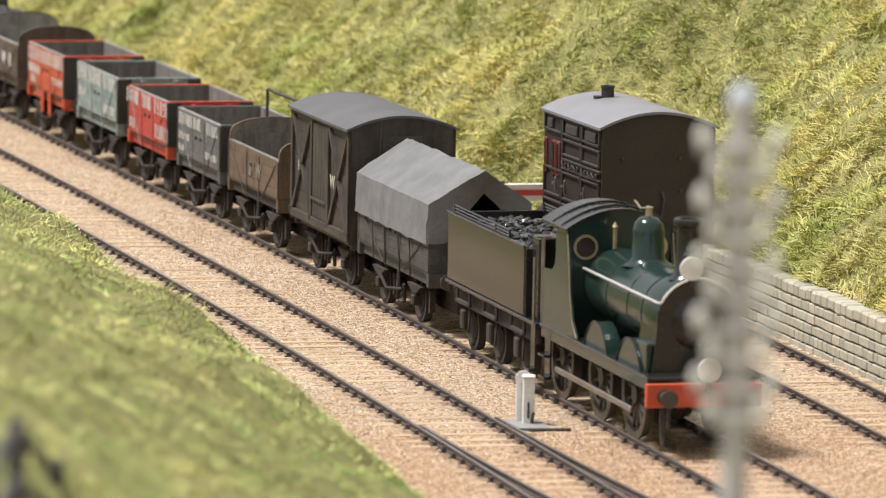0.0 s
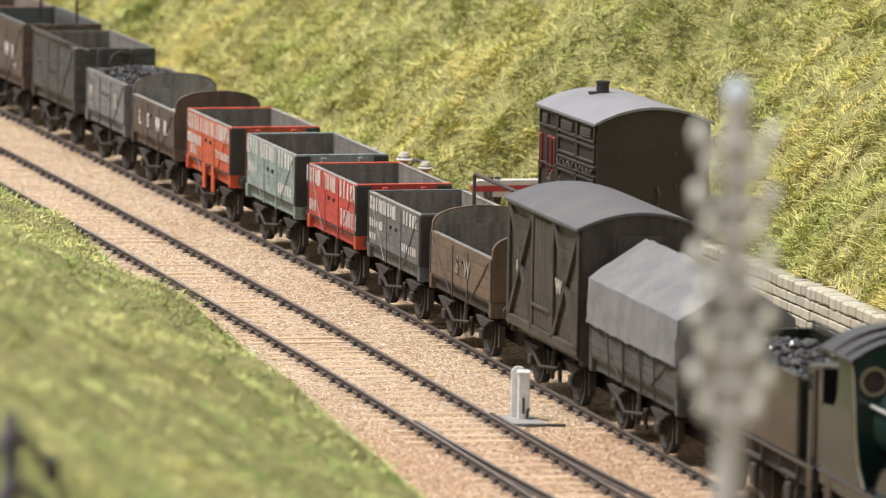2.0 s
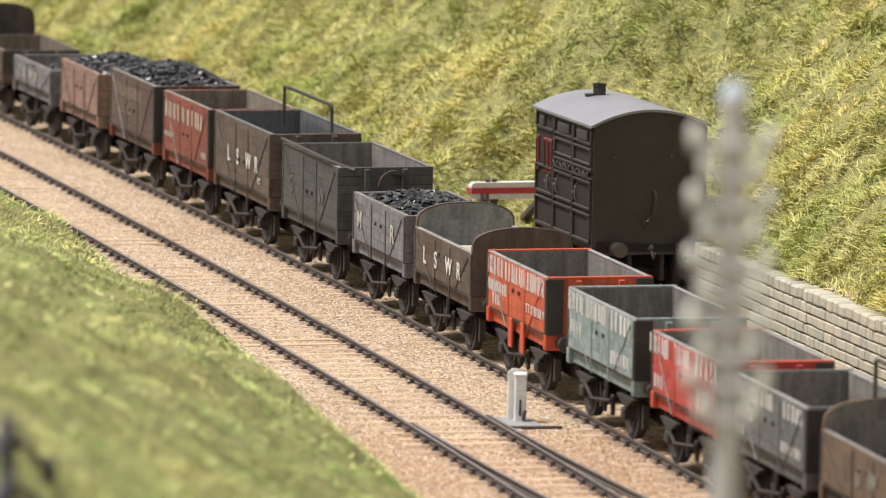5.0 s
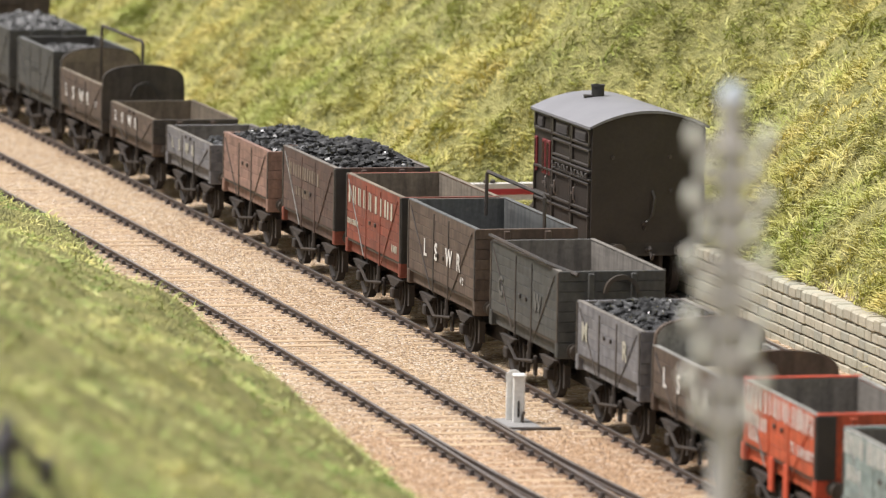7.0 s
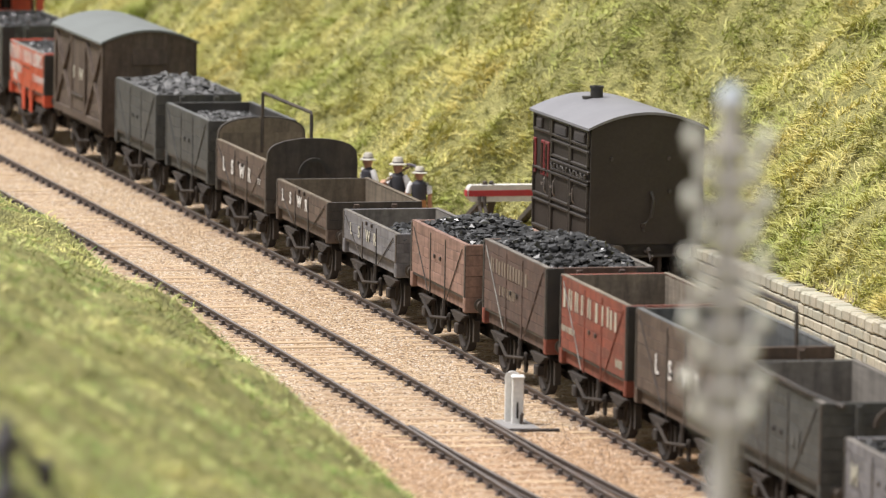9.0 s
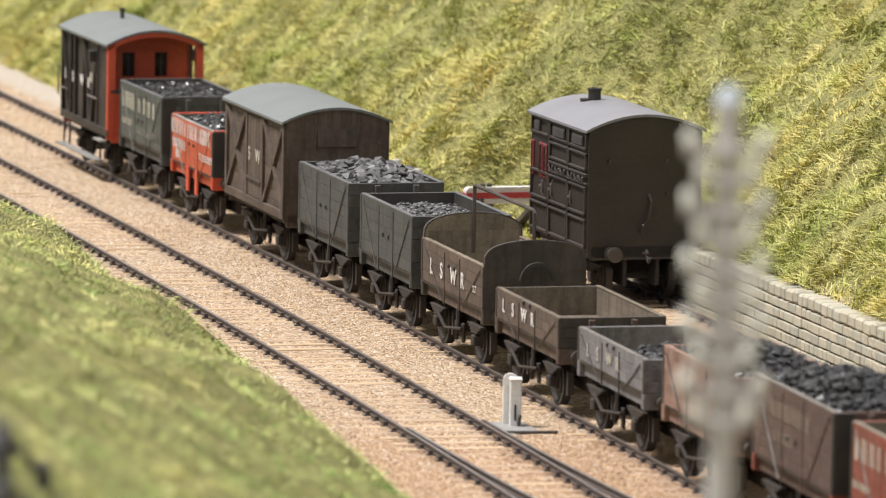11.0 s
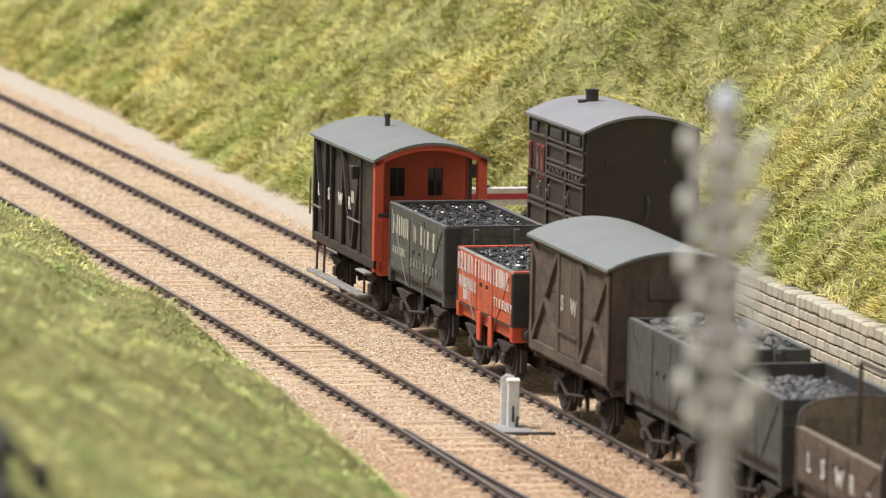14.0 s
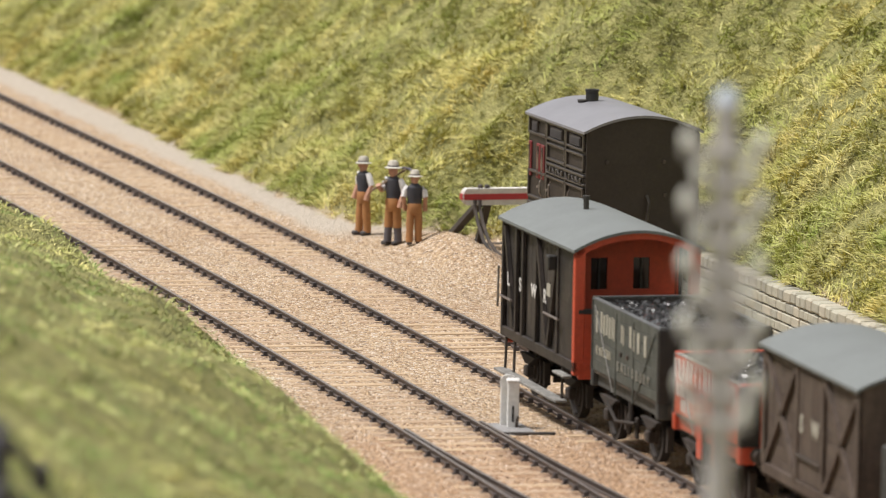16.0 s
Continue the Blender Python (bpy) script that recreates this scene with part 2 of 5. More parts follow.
STRAW = blade_mat("dry_static_grass", ((0, (0.26, 0.255, 0.080)), (.25, (0.41, 0.395, 0.125)), (.6, (0.53, 0.505, 0.175)), (.92, (0.60, 0.56, 0.23)), (1.0, (0.66, 0.62, 0.33))), 75, (.70, .78, .55), (1.14, 1.08, 1.05), 17, (.76, .87, .70), (1.14, 1.06, 1.0), .55)
LUSH = blade_mat("green_static_grass", ((0, (0.20, 0.23, 0.075)), (.35, (0.30, 0.345, 0.11)), (.7, (0.43, 0.465, 0.18)), (1.0, (0.55, 0.58, 0.27))), 70, (.34, .56, .26), (1.50, 1.38, 1.40), 26, (.52, .72, .42), (1.45, 1.30, 1.25), .6)

# ---- ground: one sheet with the ballasted bed, the path and both banks ----
LEFT_EDGE = ([-1700, -400, -205, -85, 20, 90, 273, 400, 1000, 2600], [-110, -95, -85, -77, -76, -77, -75, -73, -71, -70])
RIGHT_FOOT = ([-1700, 290, 320, 350, 372, 388, 400, 412, 430, 560, 740, 900, 2600], [81, 81, 79, 74, 68, 56, 44, 36, 33, 31, 36, 35, 34])


def hump(x, y, k, seed):
    return noise.noise(Vector((x * k, y * k, seed)))


def height(s, lat):
    """Height in mm, and how much turf, sand, rusty chippings and axle grime cover the spot."""
    le = np.interp(s, *LEFT_EDGE) + 3.0 * hump(s, 0, .03, 1.5) + 2.4 * hump(s, 0, .11, 6.5)
    rf = np.interp(s, *RIGHT_FOOT) + 2.0 * hump(s, 0, .04, 4.5)
    walled = 1.0 if s < 300 else max(0.0, (330 - s) / 30)
    z, turf, sand, rust, grime = GROUND, 0.0, 0.0, 0.0, 0.0
    if lat < le:
        d = le - lat
        inner = .35 + .17 * min(1, max(0, (60 - s) / 300))
        z = GROUND + .85 * min(d, 38) + inner * min(max(0, d - 38), 125) + .08 * max(0, d - 163) + min(1, d / 25) * (4.4 * hump(s, lat, .022, 2) + 4.2 * hump(s, lat, .055, 9) + 1.6 * hump(s, lat, .13, 29))
        turf = min(1.0, d / 3)
    elif lat > rf:
        d = lat - rf
        z = GROUND + walled * 15.5 * min(1, d / 1.5) + .78 * d + min(1, d / 25) * (6.0 * hump(s, lat, .016, 3) + 4.8 * hump(s, lat, .045, 7) + 3.0 * hump(s, lat, .10, 19))
        if d > 260:
            z -= (d - 260) * .55
        turf = min(1.0, d / 4)
    else:
        if lat > 19 and s > 300:
            sand = min(1, max(0, (lat - 19.5 - 2 * hump(s, lat, .08, 8)) / 4)) * min(1, max(0, (s - 375) / 30))
        z += 6.4 * math.exp(-((s - 340) / 32) ** 2 - ((lat - 46) / 9) ** 2) + .8 * min(1, max(0, (s - 340) / 40)) * min(1, max(0, (lat - 17) / 12)) + .25 * hump(s, lat, .12, 5)
        z -= 1.2 * math.exp(-((lat - 33) / 7) ** 2) * (1 if s < 280 else 0)
        rust = min(1, max(0, (45 - s + 60 * hump(s, lat, .02, 41) + 25 * hump(s, lat, .09, 43)) / 60))
        near = min(abs(abs(lat - c) - GAUGE / 2) for c in (TRACK_A, 0.0, track_c(s)))
        grime = math.exp(-(near / 3.0) ** 2) * min(1, max(0, .7 + 1.1 * hump(s, lat, .07, 47)))
    return z, turf, sand, rust, grime


def build_ground():
    ss = np.concatenate([np.arange(-1700, -500, 60), np.arange(-500, 1300, 7), np.arange(1300, 2700, 60)])
    ls = np.concatenate([np.arange(-700, -320, 30), np.arange(-320, -100, 6), np.arange(-100, 26, 2),
                         np.arange(26, 130, 2.5), np.arange(130, 400, 7), np.arange(400, 900, 40)])
    vs, cov = [], []
    for s in ss:
        for la in ls:
            z, tf, sd, ru, gr = height(float(s), float(la))
            vs.append(place(float(s), float(la), z))
            cov.append((tf, sd, ru, gr))
    w = len(ls)
    fs = [(i * w + j, i * w + j + 1, (i + 1) * w + j + 1, (i + 1) * w + j) for i in range(len(ss) - 1) for j in range(w - 1)]
    me = bpy.data.meshes.new("ground")
    me.from_pydata(vs, [], fs)
    at = me.color_attributes.new("cover", "FLOAT_COLOR", "POINT")
    at.data.foreach_set("color", np.array(cov, dtype=np.float32).ravel())
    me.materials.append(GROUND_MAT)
    me.polygons.foreach_set("use_smooth", [True] * len(me.polygons))
    me.update()
    return tagged(new("ground", me), "tan ballast bed with sandy path between grassy cutting banks", "ground", kind="structure")


build_ground()


def grass(name, label, mat, count, srange, lrange, length, width, seed, lie, bias):
    """Static grass: one object of many bent blades, thinned into tufts."""
    rng = np.random.default_rng(seed)
    S = rng.uniform(*srange, count)
    Lt = lrange[0] + (lrange[1] - lrange[0]) * rng.random(count) ** bias
    base = []
    for s, d in zip(S, Lt):
        lat = np.interp(s, *RIGHT_FOOT) + d if d > 0 else np.interp(s, *LEFT_EDGE) + d
        dens = .88 + .6 * hump(s, lat, .13, 13) + .3 * hump(s, lat, .03, 17)
        if rng.random() < dens:
            z = height(float(s), float(lat))[0]
            base.append((*place(float(s), float(lat), z - .4), s, lat))
    B = np.array(base)
    n = len(B)
    L = rng.uniform(*length, n) / 1000 * (1 + .75 * np.array([hump(q, r, .13, 31) for q, r in B[:, 3:5]]))
    # the blades of a tuft lie much the same way
    az = np.array([hump(s, la, .055, 21) for s, la in B[:, 3:5]]) * 9 + rng.normal(0, 1.0, n)
    el = np.clip(rng.normal(lie, .33, n), .05, 1.5)
    out = np.stack([np.cos(az) * np.cos(el), np.sin(az) * np.cos(el), np.sin(el)], 1)
    sag = np.stack([np.cos(az), np.sin(az), -.55 - .5 * rng.random(n)], 1) * .42
    side = np.stack([-np.sin(az), np.cos(az), rng.normal(0, .5, n)], 1)
    side /= np.linalg.norm(side, axis=1)[:, None]
    W = rng.uniform(*width, n)[:, None] / 1000
    p = B[:, :3]
    mid = p + out * L[:, None] * .55
    tip = mid + (out + sag) * L[:, None] * .5
    V = np.empty((n, 5, 3))
    V[:, 0], V[:, 1], V[:, 2], V[:, 3], V[:, 4] = p - side * W, p + side * W, mid + side * W * .8, mid - side * W * .8, tip
    base_i = np.arange(n)[:, None] * 5
    quads = base_i + np.array([0, 1, 2, 3])
    tris = base_i + np.array([3, 2, 4])
    me = bpy.data.meshes.new(name)
    me.vertices.add(n * 5)
    me.vertices.foreach_set("co", V.ravel())
    me.loops.add(n * 7)
    me.loops.foreach_set("vertex_index", np.concatenate([quads, tris], 1).ravel().astype(np.int32))
    me.polygons.add(n * 2)
    st = (np.arange(n)[:, None] * 7 + np.array([0, 4])).ravel()
    me.polygons.foreach_set("loop_start", st.astype(np.int32))
    me.materials.append(mat)
    me.update(calc_edges=True)
    return tagged(new(name, me), label, "grass", kind="stuff")


GRASS_N = 1.0
grass("bank_grass", "dry yellow-green matted grass on the cutting bank", STRAW, int(700000 * GRASS_N), (-300, 1100), (1.0, 245), (2.4, 5.2), (.11, .23), 3, .42, 1.3)
grass("verge_grass", "bright green short grass on the near bank", LUSH, int(270000 * GRASS_N), (-820, 900), (-.5, -240), (1.3, 2.9), (.075, .16), 5, .5, 1.0)


# ---- tracks ----
RAIL_PROFILE = [(-.38, 0), (.38, 0), (.38, -.42), (.14, -.58), (.14, -1.15), (.42, -1.35), (.42, -1.62), (-.42, -1.62), (-.42, -1.35), (-.14, -1.15), (-.14, -.58), (-.38, -.42)]


def rail_shape(lat_at, s0, s1, step=20.0):
    sh = Shape()
    n, rows = len(RAIL_PROFILE), []
    s = s0
    while s <= s1 + .01:
        rows.append(s)
        s += step
    vs = [place(s, lat_at(s) + x, z) * 1000 for s in rows for x, z in RAIL_PROFILE]
    for i in range(len(rows) - 1):
        for k in range(n):
            sh.slot = 1 if k == 0 else 0
            q = (i * n + k, i * n + (k + 1) % n, (i + 1) * n + (k + 1) % n, (i + 1) * n + k)
            sh.f.append(q)
            sh.m.append(sh.slot)
    sh.v = [tuple(v) for v in vs]
    return sh


SLEEPER_MATS = [paint("weathered_sleeper", (.50, .36, .225), .9, (.38, .26, .16), .8, grain=False, bump=.6), paint("dark_stained_sleeper", (.44, .31, .20), .9, (.33, .23, .15), .8, bump=.6)]
SLEEPER_MESH = []
for q in range(4):
    rq = random.Random(q)
    sh = Shape()
    sh.box(-16.5, 16.5, -1.25, 1.25, -2.9, -1.78 + rq.uniform(-.12, .08), .18)
    SLEEPER_MESH.append(sh.mesh("sleeper", [SLEEPER_MATS[q % 2]]))
CHAIR_MAT = paint("rail_chair_iron", (.06, .054, .058), .6, (.17, .14, .12), .6)


def chair(sh, s, lat):
    """A cast chair with its jaws and wooden key, on one sleeper."""
    m = stand(s, lat)
    def put(x0, x1, y0, y1, z0, z1):
        o = len(sh.v)
        sh.box(x0, x1, y0, y1, z0, z1)
        for i in range(o, len(sh.v)):
            v = m @ (Vector(sh.v[i]) / 1000)
            sh.v[i] = tuple(v * 1000)
    put(-1.9, 1.7, -.62, .62, -1.95, -1.5)
    put(-1.4, -.45, -.5, .5, -1.6, -.6)
    put(.45, 1.25, -.5, .5, -1.6, -.7)


def railway_track(name, label, lat_at, s0, s1, near0, near1):
    tr = thing(name, label, "railway track", "tracks", "structure")
    for sd in (-1, 1):
        part("rail", rail_shape(lambda s: lat_at(s) + sd * GAUGE / 2, s0, s1), [RAIL_SIDE, STEEL], tr, "bullhead rail with bright worn top")
    chairs, far = Shape(), Shape()
    rng = random.Random(len(name))
    s = s0
    while s < s1:
        la = lat_at(s)
        m = stand(s, la + rng.uniform(-.6, .6), rng.uniform(-.1, .12), rng.uniform(-.8, .8))
        if near0 < s < near1:
            ob = part("sleeper", SLEEPER_MESH[rng.randrange(4)], None, tr)
            ob.matrix_basis = m
        else:
            o = len(far.v)
            far.box(-16.5, 16.5, -1.25, 1.25, -2.9, -1.8)
            for j in range(o, len(far.v)):
                far.v[j] = tuple((m @ (Vector(far.v[j]) / 1000)) * 1000)
        if s > -420:
            for sd in (-1, 1):
                chair(chairs, s, la + sd * GAUGE / 2)
        s += 8.8
    tagged(part("far_sleepers", far, SLEEPER_MATS[0], tr), kind="stuff")
    tagged(part("rail_chairs", chairs, CHAIR_MAT, tr), kind="stuff")
    return tr


railway_track("track_near", "empty chaired running line set in tan ballast", lambda s: TRACK_A, -1200, 1500, -160, 900)
railway_track("track_train", "chaired running line carrying the goods train", lambda s: 0.0, -1200, 1500, -160, 1000)
railway_track("track_siding", "siding beside the stone wall ending at a buffer stop", track_c, -600, 335, -120, 330)


def turnout_rails():
    """Switch rails of the crossover on the near line."""
    tr = thing("switch_rails", "switch and stock rails of a crossover in the near line", "railway track", "tracks", "structure")
    g = GAUGE / 2
    part("rail", rail_shape(lambda s: TRACK_A + g + 1.35 + .000235 * max(0, 25 - s) ** 2, -300, 20, 10), [RAIL_SIDE, STEEL], tr)
    part("rail", rail_shape(lambda s: TRACK_A - g + 1.3 + .000235 * max(0, 15 - s) ** 2, -300, 17, 10), [RAIL_SIDE, STEEL], tr)


turnout_rails()


# ---- retaining wall of the siding ----
STONE_MATS = []
for nm, c in (("pale_dressed_stone", (.41, .39, .30)), ("grey_dressed_stone", (.35, .34, .275)), ("buff_dressed_stone", (.45, .41, .31))):
    STONE_MATS.append(paint(nm, c, .9, (.22, .21, .16), .5, bump=.8))
MORTAR = paint("recessed_mortar", (.20, .19, .15), .95, (.12, .11, .09), .5)


def stone_wall():
    wl = thing("wall_siding", "low coursed pale stone retaining wall topped with coping", "wall", kind="structure")
    sh = Shape()
    W0, W1 = -420, 318
    rows = list(range(W0, W1, 20)) + [W1]
    for a, b in zip(rows, rows[1:]):
        o = [place(s, l, z) * 1000 for s in (a, b) for l in (79.0, 83.5) for z in (-5, 12.6)]
        sh.add(o, [(0, 1, 3, 2), (4, 6, 7, 5), (0, 4, 5, 1), (2, 3, 7, 6), (0, 2, 6, 4), (1, 5, 7, 3)])
    part("backing", sh, MORTAR, wl)
    rng = random.Random(9)
    meshes = {}
    tops = [-3.2, -.2, 2.6, 5.4, 8.2, 11.0]
    rest = Shape()
    for k in range(5):
        s = W0 + rng.uniform(0, 6)
        while s < W1 - 8:
            ln = rng.choice([3.6, 5.0, 6.5, 8.0])
            key2 = (k, ln, rng.randrange(2))
            if key2 not in meshes:
                q = Shape()
                rr = random.Random(str(key2))
                q.box(-.7 - rr.uniform(0, .25), .6, -ln / 2 + .12, ln / 2 - .12, tops[k] + .12 + rr.uniform(0, .16), tops[k + 1] - .14 - rr.uniform(0, .16), .25)
                meshes[key2] = q.mesh("stone", [STONE_MATS[rr.randrange(3)]])
            m = stand(s + ln / 2, 78.9)
            if -30 < s < 250:
                ob = part("stone", meshes[key2], None, wl)
                ob.matrix_basis = m
            else:
                o = len(rest.v)
                rest.box(-.6 - rng.uniform(0, .4), .6, -ln / 2 + .15, ln / 2 - .15, tops[k] + .12 + rng.uniform(0, .16), tops[k + 1] - .14 - rng.uniform(0, .16))
                for j in range(o, len(rest.v)):
                    rest.v[j] = tuple((m @ (Vector(rest.v[j]) / 1000)) * 1000)
            s += ln
    tagged(part("far_stones", rest, STONE_MATS[0], wl), kind="stuff")
    s = W0
    cop = {}
    while s < W1 - 4:
        ln = rng.choice([4.2, 5.0, 6.0])
        key2 = (ln, rng.randrange(3))
        if key2 not in cop:
            rr = random.Random(str(key2))
            q = Shape()
            q.box(-1.6, 3.6, -ln / 2 + .15, ln / 2 - .15, 11.1, 14.4 + rr.uniform(-.5, .4), .5)
            cop[key2] = q.mesh("coping_stone", [STONE_MATS[rr.randrange(3)]])
        ob = part("coping_stone", cop[key2], None, wl)
        ob.matrix_basis = stand(s + ln / 2, 79.4, rng.uniform(-.2, .2), rng.uniform(-2, 2))
        s += ln


stone_wall()


# ---- lineside things ----
def ground_signal():
    g = thing("ground_signal", "white boxed ground signal with round disc beside the line", "signal", m=stand(20, -26, GROUND, -12))
    sh = Shape()
    sh.box(-1.4, 1.4, -1.3, 1.3, 0, 11.4, .25)
    sh.box(-1.6, 1.6, -1.5, 1.5, 10.9, 11.7, .3)
    part("case", sh, WHITE_PLAIN, g)
    part("disc", Shape().spin((-1.1, 2.4, 10.4), "y", [(-.35, 0.01), (-.35, 1.95), (.35, 1.95), (.35, .01)], 24), WHITE_PLAIN, g, "round white disc")
    part("post", Shape().box(-2.9, .5, 2.2, 2.9, 0, 10.4, .2), WHITE_PLAIN, g)
    part("lamp_slot", Shape().box(-.3, .2, -1.5, -1.2, 1.6, 5.4), BLACK, g, "dark slot with lever")
    part("lever", Shape().rod([(.8, -1.6, .5), (.9, -1.9, 2.2), (1.2, -1.8, 3.0)], .4), IRON, g)
    base = thing("base_slab", "flat grey concrete slab under the ground signal", "slab", m=stand(17, -29, GROUND, 0))
    part("slab", Shape().box(-4.6, 6.5, -9, 9, -.9, .3, .2), paint("grey_slab", (.24, .235, .23), .85, (.18, .17, .16), .6), base)
    part("rodding", Shape().rod([(-5, -8, .4), (10, -9.5, .4)], .4), IRON, base)


ground_signal()


def buffer_stop():
    b = thing("buffer_stop", "rail-built buffer stop with red and white beam", "buffer stop", m=stand(352, track_c(345) - 1, GROUND))
    dull = paint("dull_white_timber", (.62, .60, .56), .7, (.42, .40, .36), .5)
    red = paint("faded_crimson", (.42, .03, .035), .6, (.25, .05, .05), .4)
    timber = paint("dark_stop_timber", (.05, .042, .036), .8, (.09, .075, .06), .6)
    end = [(-12.2, 13.4), (12.2, 13.4), (13.2, 14.4), (13.6, 16.0), (13.2, 17.4), (12.4, 18.2), (-12.4, 18.2), (-13.2, 17.4), (-13.6, 16.0), (-13.2, 14.4)]
    part("beam", Shape().prism(end, "y", -1.6, 1.6), dull, b, "white painted timber beam with rounded ends")
    part("red_band", Shape().box(-13.2, 13.2, -1.78, -1.5, 15.0, 16.7), red, b, "red painted band")
    part("red_end", Shape().box(-13.72, -13.4, -1.4, 1.4, 15.0, 16.7), red, b)
    for x in (-8.6, 8.6):
        part("strut", Shape().prism([(31, .2), (35, .2), (3.6, 13.6), (.2, 13.6)], "x", x - .2, x + 2.2), timber, b, "thick dark diagonal timber")
        part("post", Shape().prism([(11, .2), (13.4, .2), (3.0, 13.6), (.8, 13.6)], "x", x + 2.6, x + 4.4), timber, b)
        for o in (0, 1.5):
            part("bent_rail", Shape().rod([(x - o, -30, 1.4), (x - o, -20, 2.1), (x - o, -12, 4.4), (x - o, -6, 8.4), (x - o, -2.6, 12.0), (x - o, -1.9, 15.0)], .55, 6), IRON, b)
        part("sill", Shape().box(x - 1.4, x + 1.4, 8, 37, -.1, 1.1, .2), timber, b)
    for yy in (12, 24, 35):
        part("cross_timber", Shape().box(-12.5, 12.5, yy - 1.2, yy + 1.2, -.3, .8, .2), timber, b)
    for x in (-8.0, -6.0):
        part("bolt", Shape().spin((x, 0, 18.2), "z", [(0, .8), (.8, .8), (1.1, .4), (1.15, .01)], 8), IRON, b)


buffer_stop()


def figurine(s, lat, turn, tall, tool, label, gaiters=False):
    """A painted model workman as one plain mesh."""
    sh = Shape()
    k = tall / 24

    def oval(c, prof, flat, n=14):
        o = len(sh.v)
        sh.spin(c, "z", prof, n)
        for i in range(o, len(sh.v)):
            p = sh.v[i]
            sh.v[i] = (p[0], c[1] + (p[1] - c[1]) * flat, p[2])

    for sd, lean in ((-1, -.5), (1, .6)):
        sh.slot = 6 if gaiters else 0
        sh.rod([(sd * 1.45 * k, lean * k, .9 * k), (sd * 1.4 * k, lean * .9 * k, 3 * k), (sd * 1.35 * k, lean * .6 * k, 5.2 * k)], 1.18 * k, 10)
        sh.slot = 0
        sh.rod([(sd * 1.35 * k, lean * .6 * k, 5.0 * k), (sd * 1.3 * k, lean * .3 * k, 8 * k), (sd * 1.1 * k, 0, 12.2 * k)], 1.3 * k, 10)
    oval((0, 0, 0), [(9.6 * k, 1.9 * k), (11 * k, 2.5 * k), (12.8 * k, 2.35 * k), (13.4 * k, 2.2 * k)], .8)
    sh.slot = 1
    for sd, lean in ((-1, -.5), (1, .6)):
        sh.box((sd * 1.45 - .8) * k, (sd * 1.45 + .8) * k, (lean - 2.4) * k, (lean + 1.1) * k, 0, 1.3 * k, .35)
    sh.slot = 2
    oval((0, 0, 0), [(12.6 * k, 2.3 * k), (14.5 * k, 2.3 * k), (17 * k, 2.75 * k), (18.6 * k, 2.6 * k), (19.5 * k, 1.4 * k), (19.9 * k, .8 * k)], .72)
    sh.slot = 3
    for sd in (-1, 1):
        up = tool and sd < 0
        elbow = (sd * 3.5 * k, -.9 * k if up else .5 * k, 15.4 * k)
        wrist = (sd * 2.8 * k, -3.2 * k, 16.6 * k) if up else (sd * 3.3 * k, -.9 * k, 12.4 * k)
        sh.slot = 3
        sh.rod([(sd * 2.2 * k, 0, 18.8 * k), (sd * 3.0 * k, .1 * k, 17.6 * k), elbow], .95 * k, 8)
        sh.slot = 4
        sh.rod([elbow, wrist], .72 * k, 8)
        sh.rod([wrist, (wrist[0], wrist[1] - .4 * k, wrist[2] + (.6 if up else -1.5) * k)], .8 * k, 8)
    sh.slot = 4
    oval((0, -.2 * k, 0), [(19.3 * k, .75 * k), (20.2 * k, 1.1 * k), (21.2 * k, 1.4 * k), (22.3 * k, 1.35 * k), (22.8 * k, .4 * k)], 1.1)
    sh.box(-.3 * k, .3 * k, -2.1 * k, -1.5 * k, 21.0 * k, 21.6 * k, .1)
    sh.slot = 5
    sh.spin((0, -.2 * k, 0), "z", [(21.9 * k, 2.5 * k), (22.1 * k, 2.55 * k), (22.45 * k, 1.65 * k), (23.6 * k, 1.45 * k), (24.1 * k, 1.1 * k), (24.0 * k, .01)], 18)
    sh.slot = 6
    sh.spin((0, -.2 * k, 0), "z", [(22.4 * k, 1.72 * k), (22.8 * k, 1.66 * k)], 18)
    if tool:
        sh.slot = 7
        sh.rod([(-4.2 * k, -4.6 * k, 15.6 * k), (2.6 * k, 2.2 * k, 21.6 * k)], .38, 6)
        sh.slot = 6
        sh.rod([(.6 * k, 3.4 * k, 21.8 * k), (2.6 * k, 2.3 * k, 21.9 * k), (4.6 * k, 1.4 * k, 21.9 * k), (6.0 * k, .8 * k, 21.3 * k)], .42, 6)
    ob = part("workman_figurine", sh, FIG, None, label, smooth=True)
    tagged(ob, category="figurine", group="workmen by the path")
    ob.matrix_basis = stand(s, lat, height(s, lat)[0] + .1, turn)
    return ob


FIG = [paint("tan_cord_cloth", (.36, .165, .06), .85, (.24, .11, .05), .4), paint("dark_boot", (.05, .045, .045), .7), paint("navy_waistcoat", (.03, .033, .045), .8),
       paint("white_shirt", (.78, .78, .78), .85, (.45, .43, .42), .3), paint("painted_flesh", (.45, .24, .16), .7, (.4, .2, .13), .2), paint("pale_straw_hat", (.50, .47, .40), .85, (.36, .33, .28), .4), paint("dark_grey_cloth", (.10, .09, .10), .85, (.06, .05, .06), .4), paint("tool_wood", (.22, .15, .09), .7)]
figurine(386.8, 30.9, -70, 23.0, False, "painted model workman in navy waistcoat and tan trousers")
figurine(362, 33.2, -52, 24.3, True, "painted model workman with pick on shoulder and grey gaiters", True)
figurine(352, 36.8, 160, 21.4, False, "painted model workman with his back turned beside two others")


